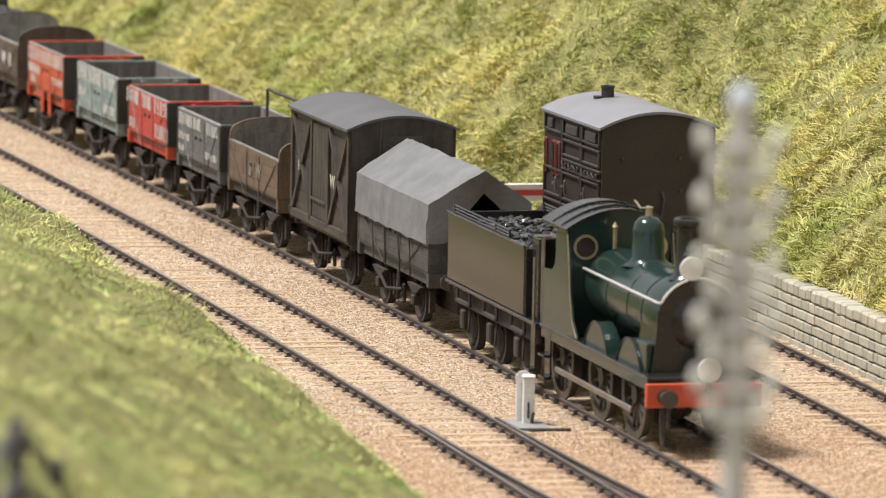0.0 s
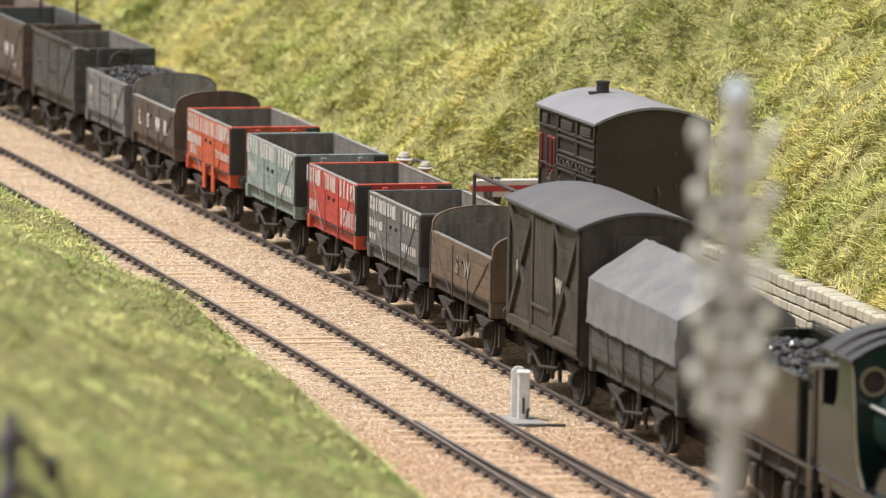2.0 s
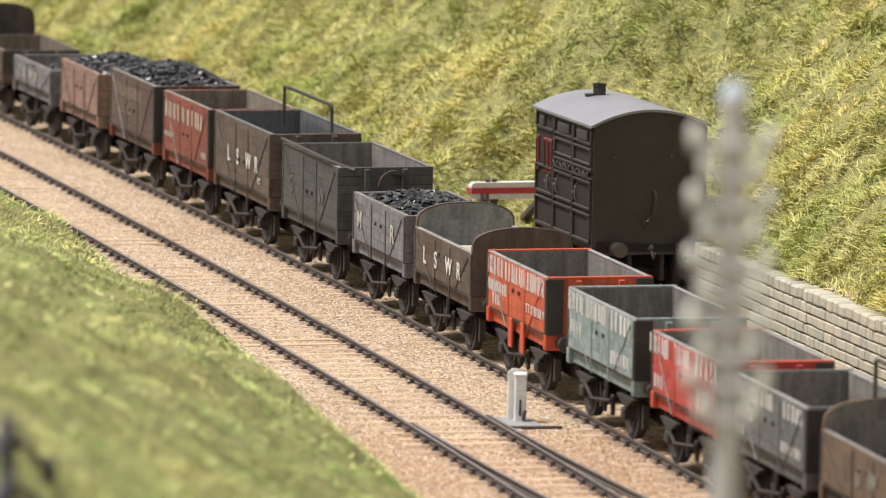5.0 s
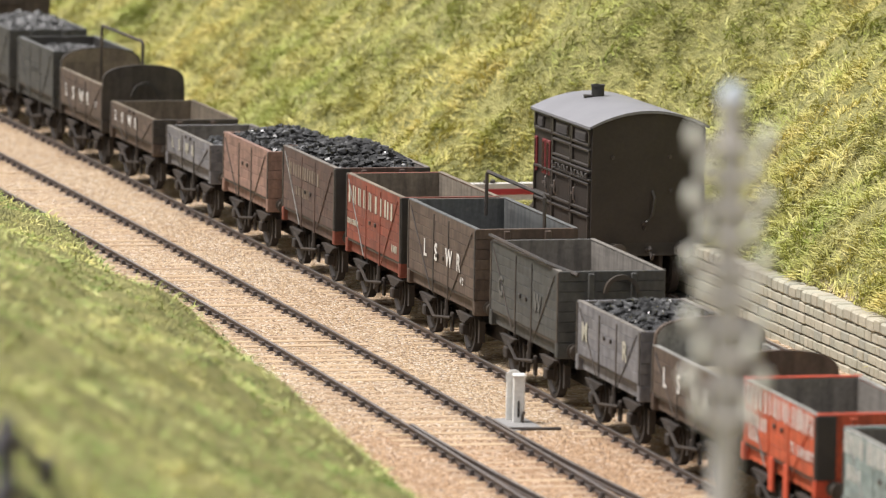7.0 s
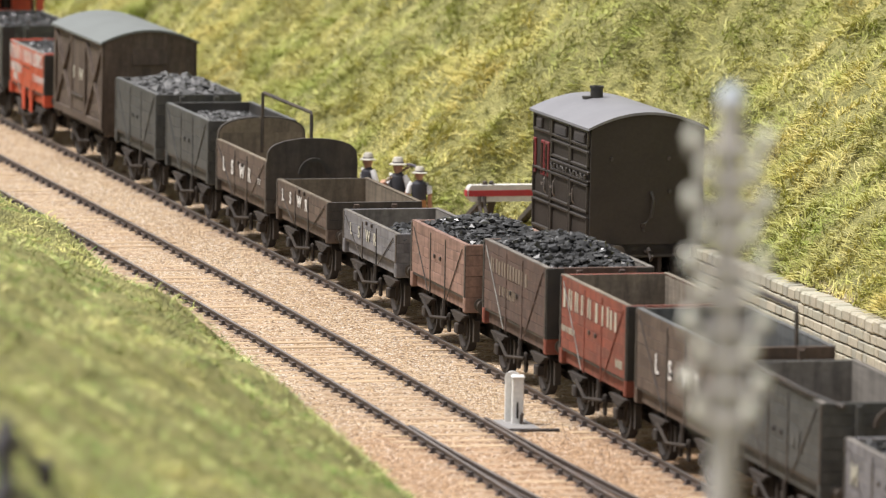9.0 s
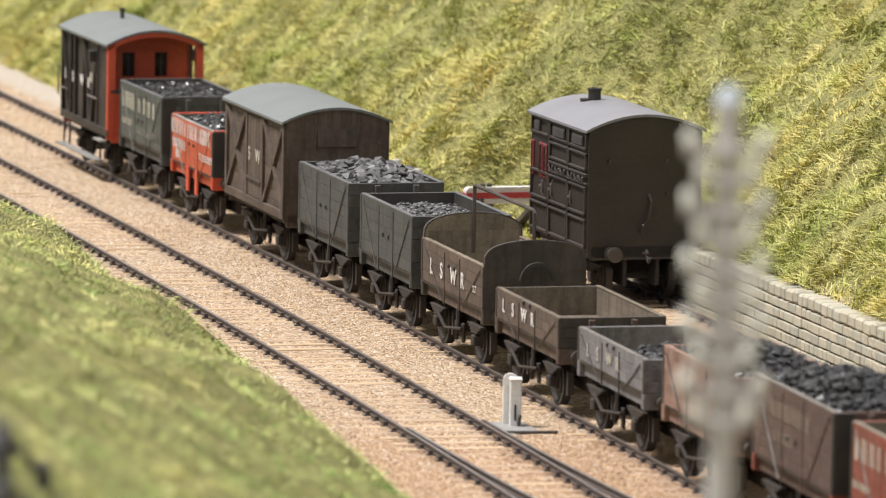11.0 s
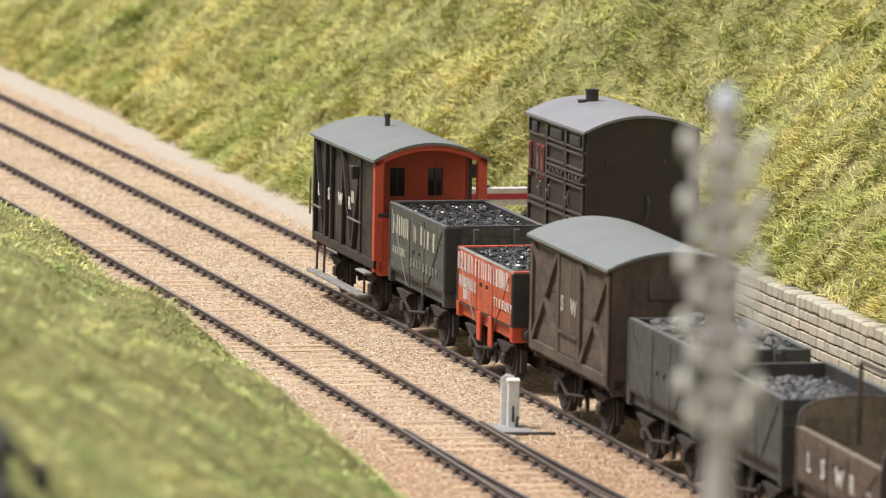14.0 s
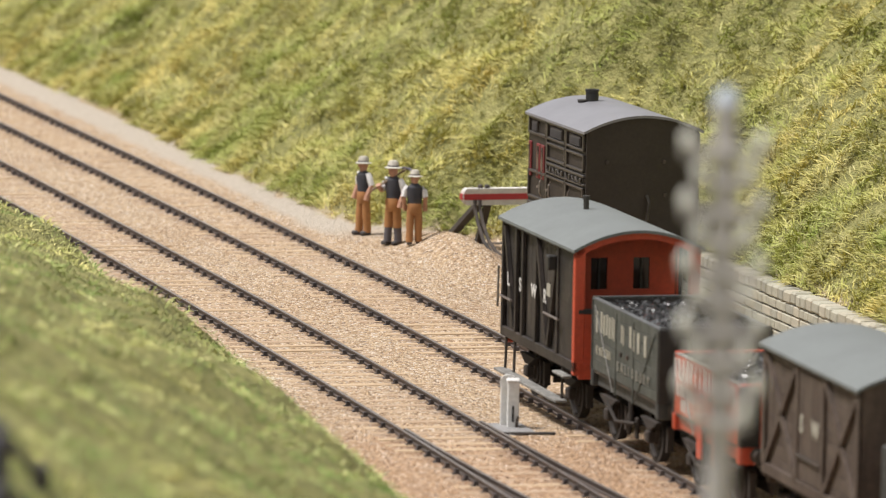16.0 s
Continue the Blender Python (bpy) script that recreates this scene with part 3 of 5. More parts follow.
def telegraph_pole():
    s, lat = -777.8, -182.1
    z0 = height(s, lat)[0]
    t = thing("telegraph_pole", "weathered grey telegraph pole with many insulator arms", "telegraph pole", m=stand(s, lat, z0 - 1, -14))
    top = 156.0 - z0 + 1
    wood = paint("bleached_pole_wood", (.50, .47, .45), .85, (.24, .22, .21), .5)
    pot = paint("glazed_insulator", (.80, .79, .70), .3, (.5, .48, .36), .3)
    part("pole", Shape().spin((0, 0, 0), "z", [(0, 1.75), (top * .6, 1.6), (top - 1.5, 1.35), (top - 1.4, 1.8), (top + .2, 1.1), (top + 1.0, .3)], 16), wood, t, smooth=True)
    part("cap", Shape().spin((0, 0, 0), "z", [(top - 1.6, 1.5), (top - .6, 1.6), (top + .6, .9), (top + 1.1, .1)], 14), paint("pale_zinc_cap", (.42, .48, .55), .6), t, "pale blue-grey cap")
    for i in range(10):
        z = top - 6.3 - i * 3.37
        w = 2.8 if i % 2 else 4.1
        part("crossarm", Shape().box(-w - .6, w + .6, -1.7, -.9, z - .62, z + .62, .15), wood, t)
        for x in (-w, w):
            part("insulator", Shape().spin((x, -1.25, z + .3), "z", [(0, .3), (.3, .3), (.4, .75), (1.2, .85), (1.7, .65), (2.1, .5), (2.3, .1)], 12), pot, t, smooth=True)


telegraph_pole()


def fence():
    f = thing("post_and_rail_fence", "dark tarred post and rail fence on the bank", "fence")
    tar = paint("tarred_wood", (.045, .04, .055), .8, (.09, .08, .08), .5)
    pts = [(-800, -268, 118), (-723, -257, 112), (-600, -238, 88)]
    pr = None
    for s, la, up in pts:
        z = height(s, la)[0]
        ob = part("post", Shape().box(-.95, .95, -.95, .95, -3, up - z, .2), tar, f)
        ob.matrix_basis = stand(s, la, z)
        p = place(s, la, up)
        if pr is not None:
            for hh in (-1.5, -7.5):
                a, b = pr * 1000 + Vector((0, 0, hh)), p * 1000 + Vector((0, 0, hh))
                part("rail", Shape().rod([a, b], .75, 6), tar, f)
        pr = p


fence()

# ---- rolling stock; local x to the right, y to the rear, z up from the rail tops ----
TRAIN = []


def vehicle(name, label, category, rear, front):
    ob = thing(name, label, category, "goods train")
    TRAIN.append((ob, (rear + front) / 2))
    return ob


def follow(ob, rear, front):
    TRAIN.append((ob, (rear + front) / 2))
    return ob


WHEEL = Shape()
for sx in (-1, 1):
    WHEEL.spin((sx * 9.2, 0, 0), "x", [(-1.1, .6), (-1.1, 3.2), (-.3, 3.4), (-.5, 5.0), (-1.2, 5.1), (-1.2, 6.1), (.9, 6.0), (1.0, 5.2), (.4, 4.9), (.2, 3.2), (.9, 1.4), (.9, .01)], 22)
WHEEL.rod([(-9, 0, 0), (9, 0, 0)], .9, 8)
WHEEL_MAT = paint("wheel_grime", (.022, .018, .016), .75, (.05, .037, .028), .6)
WHEEL_ME = WHEEL.mesh("wheelset", [WHEEL_MAT], True)
WHEELSETS = []


def guard_shape():
    sh = Shape()
    sh.prism([(-4.2, 11.5), (-1.3, 4.2), (1.3, 4.2), (4.2, 11.5), (2.9, 11.5), (1.1, 7.2), (-1.1, 7.2), (-2.9, 11.5)], "x", -10.9, -10.3)
    sh.box(-12.8, -10.5, -1.4, 1.4, 4.6, 7.4, .35)
    for i in range(4):
        sh.box(-12.3, -10.9, -6.4 + i * 1.3, 6.4 - i * 1.3, 9.4 - i * .55, 9.9 - i * .55)
    return sh


GUARD_ME = guard_shape().mesh("axle_guard", [UNDER])
BUF = Shape().spin((0, 0, 0), "y", [(0, 1.7), (-.5, 1.7), (-.6, 1.2), (-2.6, 1.0), (-2.7, .7), (-4.4, .7), (-4.5, 2.1), (-4.9, 2.1), (-5.05, 1.2), (-5.1, .01)], 16)
BUF_ME = BUF.mesh("buffer", [paint("dull_buffer_steel", (.075, .062, .052), .5, (.05, .04, .033), .5, metal=.3)], True)
HOOK = Shape().rod([(0, 0, 13), (0, -2.2, 13), (0, -3.0, 14), (0, -3.8, 13.2)], .5, 6).rod([(0, -3.3, 13), (0, -5, 11), (0, -6.5, 12.5)], .35, 6)
HOOK_ME = HOOK.mesh("coupling", [IRON])
BRAKE = Shape().rod([(-11.8, -5, 7.0), (-12.2, 10, 5.4), (-12.4, 17, 8.8)], .45, 6).box(-11.3, -10.4, -4, -2.6, 3.2, 8.2, .3).box(-11.3, -10.4, 2.6, 4.0, 3.2, 8.2, .3).rod([(-11.4, 0, 11.5), (-11.4, 0, 5.5)], .6, 6)
BRAKE_ME = BRAKE.mesh("brake_gear", [UNDER])


def flip(y, me, name, parent):
    ob = part(name, me, None, parent)
    ob.matrix_basis = pose(0, y / 1000, 0, 0, 0, 180 if y > 0 else 0)
    return ob


def underframe(v, L, W, frame_mat, end_mat, base=18.5, brake=True):
    h = L / 2
    for x in (-1, 1):
        xs = x * (W / 2 - 1.2)
        part("solebar", Shape().box(min(xs, xs - x * 1.6), max(xs, xs - x * 1.6), -h + 1.2, h - 1.2, 11.4, 14.9, .2), frame_mat, v)
        part("floor_edge", Shape().box(-W / 2 + .2, -W / 2 + .8, -h + 1, h - 1, 14.5, 15.2), IRON, v) if x < 0 else None
    for y in (-1, 1):
        ys = y * h
        part("headstock", Shape().box(-W / 2 - .2, W / 2 + .2, min(ys, ys - y * 1.8), max(ys, ys - y * 1.8), 11.2, 15.2, .3), end_mat, v)
        for x in (-1, 1):
            ob = part("buffer", BUF_ME, None, v)
            ob.matrix_basis = pose(x * .0093, ys / 1000, .0132, 0, 0, 180 if y > 0 else 0)
        flip(ys, HOOK_ME, "coupling", v)
    for y in (-base, base):
        for x in (-1, 1):
            ob = part("axle_guard", GUARD_ME, None, v)
            ob.matrix_basis = pose(0, y / 1000, 0, 0, 0, 180 if x > 0 else 0)
        ws = part("wheelset", WHEEL_ME, None, v)
        ws.matrix_basis = pose(0, y / 1000, .0061)
        WHEELSETS.append((ws, y, 6.1))
    # dark boards added to hide lit ballast beyond and deepen the shade underneath
    for x in (-4.6, 4.6):
        part("inner_frame", Shape().box(x - .6, x + .6, -h + 1.5, h - 1.5, 4.0, 11.6, .2), UNDER, v)
    part("cross_shaft", Shape().rod([(-10.8, 0, 6.4), (10.8, 0, 6.4)], .7, 6), UNDER, v)
    for y in (-base, base):
        for sg in (-1, 1):
            part("brake_block", Shape().prism([(y + sg * 6.3, 3.2), (y + sg * 7.8, 3.4), (y + sg * 7.9, 8.8), (y + sg * 6.1, 9.2)], "x", -9.9, -8.4), UNDER, v)
    if brake:
        part("brake_gear", BRAKE_ME, None, v)


def planks_on(owner, mat, axis, at, thick, a0, a1, z0, z1, n, gap=.08):
    """Planks lying one over another on their owner; axis x: a side at x=at, axis y: an end at y=at."""
    ph = (z1 - z0) / n
    for i in range(n):
        sh = Shape()
        lo, hi = z0 + i * ph + (gap / 2 if i else 0), z0 + (i + 1) * ph - (gap / 2 if i < n - 1 else 0)
        if axis == "x":
            sh.box(min(at, at + thick), max(at, at + thick), a0, a1, lo, hi, .07)
        else:
            sh.box(a0, a1, min(at, at + thick), max(at, at + thick), lo, hi, .07)
        part("plank", sh, mat, owner)


def bars(v, rows, mat, W, name="lettering"):
    """Rows of painted characters, each a plain bar: (y from the front edge going back, z, height, count, pitch, seed)."""
    rng = random.Random(len(rows) * 7 + int(W * 10))
    sh = Shape()
    x = -W / 2 - .05
    for y0, z, hgt, n, pitch in rows:
        for i in range(n):
            y = y0 - i * pitch
            w = pitch * rng.uniform(.45, .8)
            a, b = y - w, y
            top = hgt * rng.uniform(.88, 1.0)
            if rng.random() < .3:
                sh.box(x - .05, x + .1, a + w * .25, a + w * .72, z, z + top)
            else:
                sh.box(x - .05, x + .1, a, a + w * .33, z, z + top)
                sh.box(x - .05, x + .1, b - w * .33, b, z + hgt - top, z + hgt)
    part(name, sh, mat, v, "faded painted white lettering bars")


def letters(v, text, y_left, z, size, mat, W, spread=1.0):
    """Readable letters on the near side, each its own part; y_left is the rear end of the word."""
    y = y_left
    for ch in text:
        if ch != " ":
            cu = bpy.data.curves.new("letter", "FONT")
            cu.body, cu.size, cu.extrude = ch, size / 1000, .00004
            cu.offset = size / 1000 * .018
            cu.materials.append(mat)
            ob = new("letter", cu)
            ob.parent = v
            ob.matrix_basis = Matrix.Translation(((-W / 2 - .06) / 1000, y / 1000, z / 1000)) @ Matrix(((0, 0, -1, 0), (-1, 0, 0, 0), (0, 1, 0, 0), (0, 0, 0, 1)))
        y -= spread * size


def coal_heap(rear, front, W, top, level, seed, label, crown=3.0, size=(.8, 1.5), n=260, y0=None, y1=None, mat=COAL):
    L = rear - front
    rng = random.Random(seed)
    a, b = (-L / 2 + 1.4 if y0 is None else y0), (L / 2 - 1.4 if y1 is None else y1)
    hw = W / 2 - 1.3
    sh = Shape()
    nx, ny = 10, 20
    def surf(x, y):
        u, w = x / hw, (2 * (y - a) / (b - a) - 1)
        return level + crown * (1 - abs(u) ** 2.2) * (1 - abs(w) ** 2.6) + .8 * hump(x, y, .35, seed)
    vs = [(-hw + 2 * hw * i / nx, a + (b - a) * j / ny, surf(-hw + 2 * hw * i / nx, a + (b - a) * j / ny) - .5) for j in range(ny + 1) for i in range(nx + 1)]
    sh.add(vs, [(j * (nx + 1) + i, j * (nx + 1) + i + 1, (j + 1) * (nx + 1) + i + 1, (j + 1) * (nx + 1) + i) for j in range(ny) for i in range(nx)])
    sh.box(-hw, hw, a, b, top - 9, level - 1.2)
    for _ in range(n):
        x, y = rng.uniform(-hw + .4, hw - .4), rng.uniform(a + .4, b - .4)
        sh.lump((x, y, surf(x, y) + rng.uniform(-.15, .35)), rng.uniform(*size), rng, rng.uniform(.35, .7))
    ob = part("coal_load", sh, mat, None, label)
    tagged(ob, category="coal", group="coal loads", kind="stuff")
    return follow(ob, rear, front)


def open_wagon(label, rear, front, top, body, frame_mat, end_mat, inside, planks=5, W=26.5, ends="flat", iron=IRON, corner=None, floor=15.2, door=True, rim=None, brake=True, end_col=None):
    L = rear - front
    v = vehicle("open_wagon", label, "railway wagon", rear, front)
    h = L / 2
    underframe(v, L, W, frame_mat, end_mat, base=min(18.5, h - 11), brake=brake)
    for x in (-1, 1):
        sd = part("side", Shape().box(min(x * (W / 2 - 1.1), x * (W / 2 - 1.3)), max(x * (W / 2 - 1.1), x * (W / 2 - 1.3)), -h + 1.2, h - 1.2, floor, top - .25), inside, v)
        planks_on(sd, body, "x", x * W / 2, -x * 1.1, -h + .2, h - .2, floor, top, planks)
        part("top_rail", Shape().box(min(x * W / 2, x * (W / 2 - 1.3)), max(x * W / 2, x * (W / 2 - 1.3)), -h + .2, h - .2, top - .02, top + .28, .1), rim or inside, v)
    for y in (-1, 1):
        en = part("end", Shape().box(-W / 2 + 1.3, W / 2 - 1.3, min(y * (h - 1.3), y * (h - 1.5)), max(y * (h - 1.3), y * (h - 1.5)), floor, top + (.1 if ends != "round" else 2.0)), inside, v)
        if ends == "round":
            sh = Shape()
            n = 16
            rise = 6.6
            pts = [(-W / 2 + .1, floor), (W / 2 - .1, floor)]
            for i in range(n + 1):
                w = math.pi * i / n
                pts.append((math.cos(w) * (W / 2 - .1), top + rise * max(0.0, math.sin(w)) ** .55))
            sh.prism(pts, "y", min(y * h, y * (h - 1.3)), max(y * h, y * (h - 1.3)))
            part("arched_board", sh, end_col or body, en)
            part("arch_lining", Shape().prism([(x * .97, z - .35) for x, z in pts[2:]] + [(-W / 2 + 1.3, floor + .3), (W / 2 - 1.3, floor + .3)], "y", min(y * (h - 1.3), y * (h - 1.45)), max(y * (h - 1.3), y * (h - 1.45))), inside, en)
        else:
            planks_on(en, end_col or body, "y", y * h, -y * 1.2, -W / 2 + .05, W / 2 - .05, floor, top + .15, planks)
            if corner and rim:
                part("end_cap", Shape().box(-W / 2 + .1, W / 2 - .1, min(y * h, y * (h - 1.2)), max(y * h, y * (h - 1.2)), top + .16, top + .5, .1), end_mat, en)
        if corner:
            for x in (-1, 1):
                part("corner_post", Shape().box(min(x * (W / 2 + .05), x * (W / 2 - 4.2)), max(x * (W / 2 + .05), x * (W / 2 - 4.2)), min(y * h, y * (h + .35)), max(y * h, y * (h + .35)), floor - .2, top + .1, .12), corner, en, "black corner plate")
        for x in (() if ends == "round" else (-W * .2, W * .2)):
            part("end_stanchion", Shape().box(x - .8, x + .8, min(y * h, y * (h + .9)), max(y * h, y * (h + .9)), 11.5, top - .3, .2), body, v)
    part("floor", Shape().box(-W / 2 + .6, W / 2 - .6, -h + .6, h - .6, floor - .6, floor + .2), inside, v)
    for yy in ((-h + .6), (h - .6)):
        part("corner_plate", Shape().box(-W / 2 - .2, -W / 2 + .1, yy - .5, yy + .5, floor - .2, top - .1, .08), corner or iron, v)
    if door:
        for yy in (-7.4, 7.4):
            part("door_strap", Shape().box(-W / 2 - .22, -W / 2 + .1, yy - .32, yy + .32, 11.8, top - .8, .08), iron if not corner else body, v)
        for sg in (-1, 1):
            part("diagonal_brace", Shape().rod([(-W / 2 - .2, sg * (h - 3), top - 1.2), (-W / 2 - .15, sg * 9.2, 12.2)], .14, 5), iron if not corner else (GREY_LT if sg > 0 else body), v)
        for yy in (-2.8, 2.8):
            part("door_catch", Shape().box(-W / 2 - .5, -W / 2, yy - .5, yy + .5, floor + 6.2, floor + 7.2, .1), iron, v)
    return v


def crown_plates(v, W, mat):
    for yy in (-5.5, 5.5):
        part("crown_plate", Shape().box(-W / 2 - .1, -W / 2 + .6, yy - 1.6, yy + 1.6, 7.6, 15, .2), mat, v, "painted hanger below the side")


def sheet_rail(v, L, W, top, rise, name="sheet_rail", tilt=0.0):
    h = L / 2 - 1
    sh = Shape().rod([(tilt, -h, top - 3), (tilt + .0, -h + .4, top + rise - .6), (tilt, -h + 1.4, top + rise), (tilt, h - 1.4, top + rise), (tilt, h - .4, top + rise - .6), (tilt, h, top - 3)], .5, 6)
    part(name, sh, IRON, v, "iron bar for supporting a wagon sheet")


def arc_roof(sh, W, y0, y1, eave, crown, thick=.7, over=.7, n=16):
    r = []
    for i in range(n + 1):
        u = -1 + 2 * i / n
        r.append((u * (W / 2 + over), eave + (crown - eave) * (1 - u * u)))
    sh.prism(r + [(x, z - thick) for x, z in reversed(r)], "y", y0, y1)
    return sh


def arch_end(sh, W, y0, y1, base, eave, crown, n=14):
    p = [(-W / 2, base), (W / 2, base)]
    for i in range(n + 1):
        u = 1 - 2 * i / n
        p.append((u * W / 2, eave + (crown - eave) * (1 - u * u)))
    sh.prism(p, "y", y0, y1)
    return sh


def goods_van(label, rear, front, body, roof, W, eave, crown, words, old=False):
    L = rear - front
    v = vehicle("covered_van", label, "railway van", rear, front)
    h = L / 2
    underframe(v, L, W - 3, UNDER if not old else body, body, base=18.5)
    floor = 14.6
    for x in (-1, 1):
        sd = part("side", Shape().box(min(x * (W / 2 - 1.6), x * (W / 2 - 2)), max(x * (W / 2 - 1.6), x * (W / 2 - 2)), -h + .8, h - .8, floor, eave), body, v)
        planks_on(sd, body, "x", x * (W / 2 - .9), -x * .7, -h + .8, h - .8, floor, eave, 9)
        xa, xb = min(x * (W / 2), x * (W / 2 - 1.1)), max(x * (W / 2), x * (W / 2 - 1.1))
        fr = part("side_framing", Shape().box(xa, xb, -h, h, floor - 1.2, floor + 1.2, .15), body, v)
        part("cant_rail", Shape().box(xa, xb, -h, h, eave - 1.6, eave, .15), body, fr)
        for yy in (-h + .9, -9.2, 9.2, h - .9):
            part("frame_post", Shape().box(xa, xb, yy - .9, yy + .9, floor, eave, .15), body, fr)
        for sg in (-1, 1):
            a, b = sg * 10.2, sg * (h - 1.6)
            for p, q in (((a, floor + 1), (b, eave - 1.4)), ((b, floor + 1), (a, eave - 1.4))):
                d = Vector((q[0] - p[0], q[1] - p[1])).normalized()
                nn = Vector((-d.y, d.x)) * .75
                part("cross_brace", Shape().prism([(p[0] - nn.x, p[1] - nn.y), (p[0] + nn.x, p[1] + nn.y), (q[0] + nn.x, q[1] + nn.y), (q[0] - nn.x, q[1] - nn.y)], "x", xa, xb), body, fr)
        dr = part("door", Shape().box(min(x * (W / 2 - .8), x * (W / 2 - 1.3)), max(x * (W / 2 - .8), x * (W / 2 - 1.3)), -8, 8, floor + 1.4, eave - 2), body, v, "planked cupboard door")
        for i in range(5):
            part("door_plank", Shape().box(min(x * (W / 2 - .3), x * (W / 2 - .9)), max(x * (W / 2 - .3), x * (W / 2 - .9)), -8 + i * 3.2, -4.95 + i * 3.2, floor + 1.4, eave - 2, .1), body, dr)
        part("door_bar", Shape().box(min(x * (W / 2 + .3), x * (W / 2 - .2)), max(x * (W / 2 + .3), x * (W / 2 - .2)), -8.5, 8.5, floor + 6, floor + 6.8, .1), IRON, v)
    for y in (-1, 1):
        part("end", arch_end(Shape(), W - 1.0, min(y * h, y * (h - 1.2)), max(y * h, y * (h - 1.2)), floor - 2, eave, crown - .4), body, v)
        for xx in (-W * .2, W * .2):
            part("end_post", Shape().box(xx - .35, xx + .35, min(y * h, y * (h + .25)), max(y * h, y * (h + .25)), floor - 2, eave + 2.6, .1), body, v)
        part("end_vent", Shape().prism([(y * h, eave - 2.0), (y * (h + .2), eave - 2.0), (y * (h + .9), eave - 7.0), (y * h, eave - 7.0)], "x", -5.6, 5.6), body, v, "sloping hood over the end vent")
    part("roof", arc_roof(Shape(), W, -h - 1.0, h + 1.0, eave, crown), roof, v, smooth=True)
    for ch, yy in words:
        letters(v, ch, yy, floor + 11.5, 5.2, CREAM, W - .5)
    return v


# -- paints of the stock --
TARP = paint("grey_canvas_sheet", (.118, .120, .123), .75, (.22, .22, .22), .55, bump=.6)
VAN_DARK = paint("sooty_brown_van", (.036, .030, .026), .6, (.10, .08, .06), .5, grain=True)
VAN_BROWN = paint("goods_brown_van", (.070, .048, .036), .7, (.14, .11, .085), .6, grain=True)
ROOF_DARK = paint("dark_lead_roof", (.075, .076, .08), .6, (.13, .125, .12), .4)
ROOF_GREY = paint("grey_lead_roof", (.15, .165, .16), .6, (.11, .115, .115), .4)
BROWN = paint("lswr_goods_brown", (.080, .054, .041), .7, (.135, .10, .075), .55, grain=True)
RUSTY = paint("worn_bare_brown", (.125, .082, .050), .75, (.09, .065, .05), .6, grain=True)
SLATE = paint("slate_grey_wagon", (.092, .097, .097), .65, (.15, .145, .135), .5, grain=True)
REDW = paint("signal_red_wagon", (.43, .043, .036), .55, (.30, .06, .04), .35, grain=True)
ORANGE = paint("orange_red_wagon", (.48, .082, .034), .55, (.32, .07, .03), .35, grain=True)
GREEN_GREY = paint("grey_green_wagon", (.195, .250, .238), .65, (.25, .26, .24), .4, grain=True)
DARKW = paint("dark_lead_wagon", (.054, .055, .053), .65, (.085, .08, .07), .5, grain=True)
PINKISH = paint("pale_oxide_wagon", (.25, .15, .115), .75, (.19, .11, .08), .5, grain=True)
OXIDE = paint("red_oxide_wagon", (.21, .052, .031), .65, (.13, .06, .045), .6, grain=True)
COALBROWN = paint("coal_stained_brown", (.10, .060, .046), .75, (.055, .042, .038), .7, grain=True)
MIDGREY = paint("company_grey_wagon", (.15, .146, .156), .7, (.20, .19, .18), .4, grain=True)
TENDER = paint("sooty_gloss_olive", (.011, .013, .009), .15, (.03, .028, .02), .3, bump=.03)
LOCO = paint("dark_green_gloss", (.010, .026, .022), .16, (.02, .02, .016), .3, bump=.05)
LOCO_B = paint("glossy_black", (.012, .012, .012), .2, (.03, .028, .025), .4, bump=.05)
PALE_STEEL = paint("polished_handrail", (.62, .60, .56), .35, (.45, .42, .38), .3, metal=.3)
BRASS = paint("dull_brass", (.42, .34, .22), .35, (.3, .22, .12), .4, metal=.8)


RODS = []


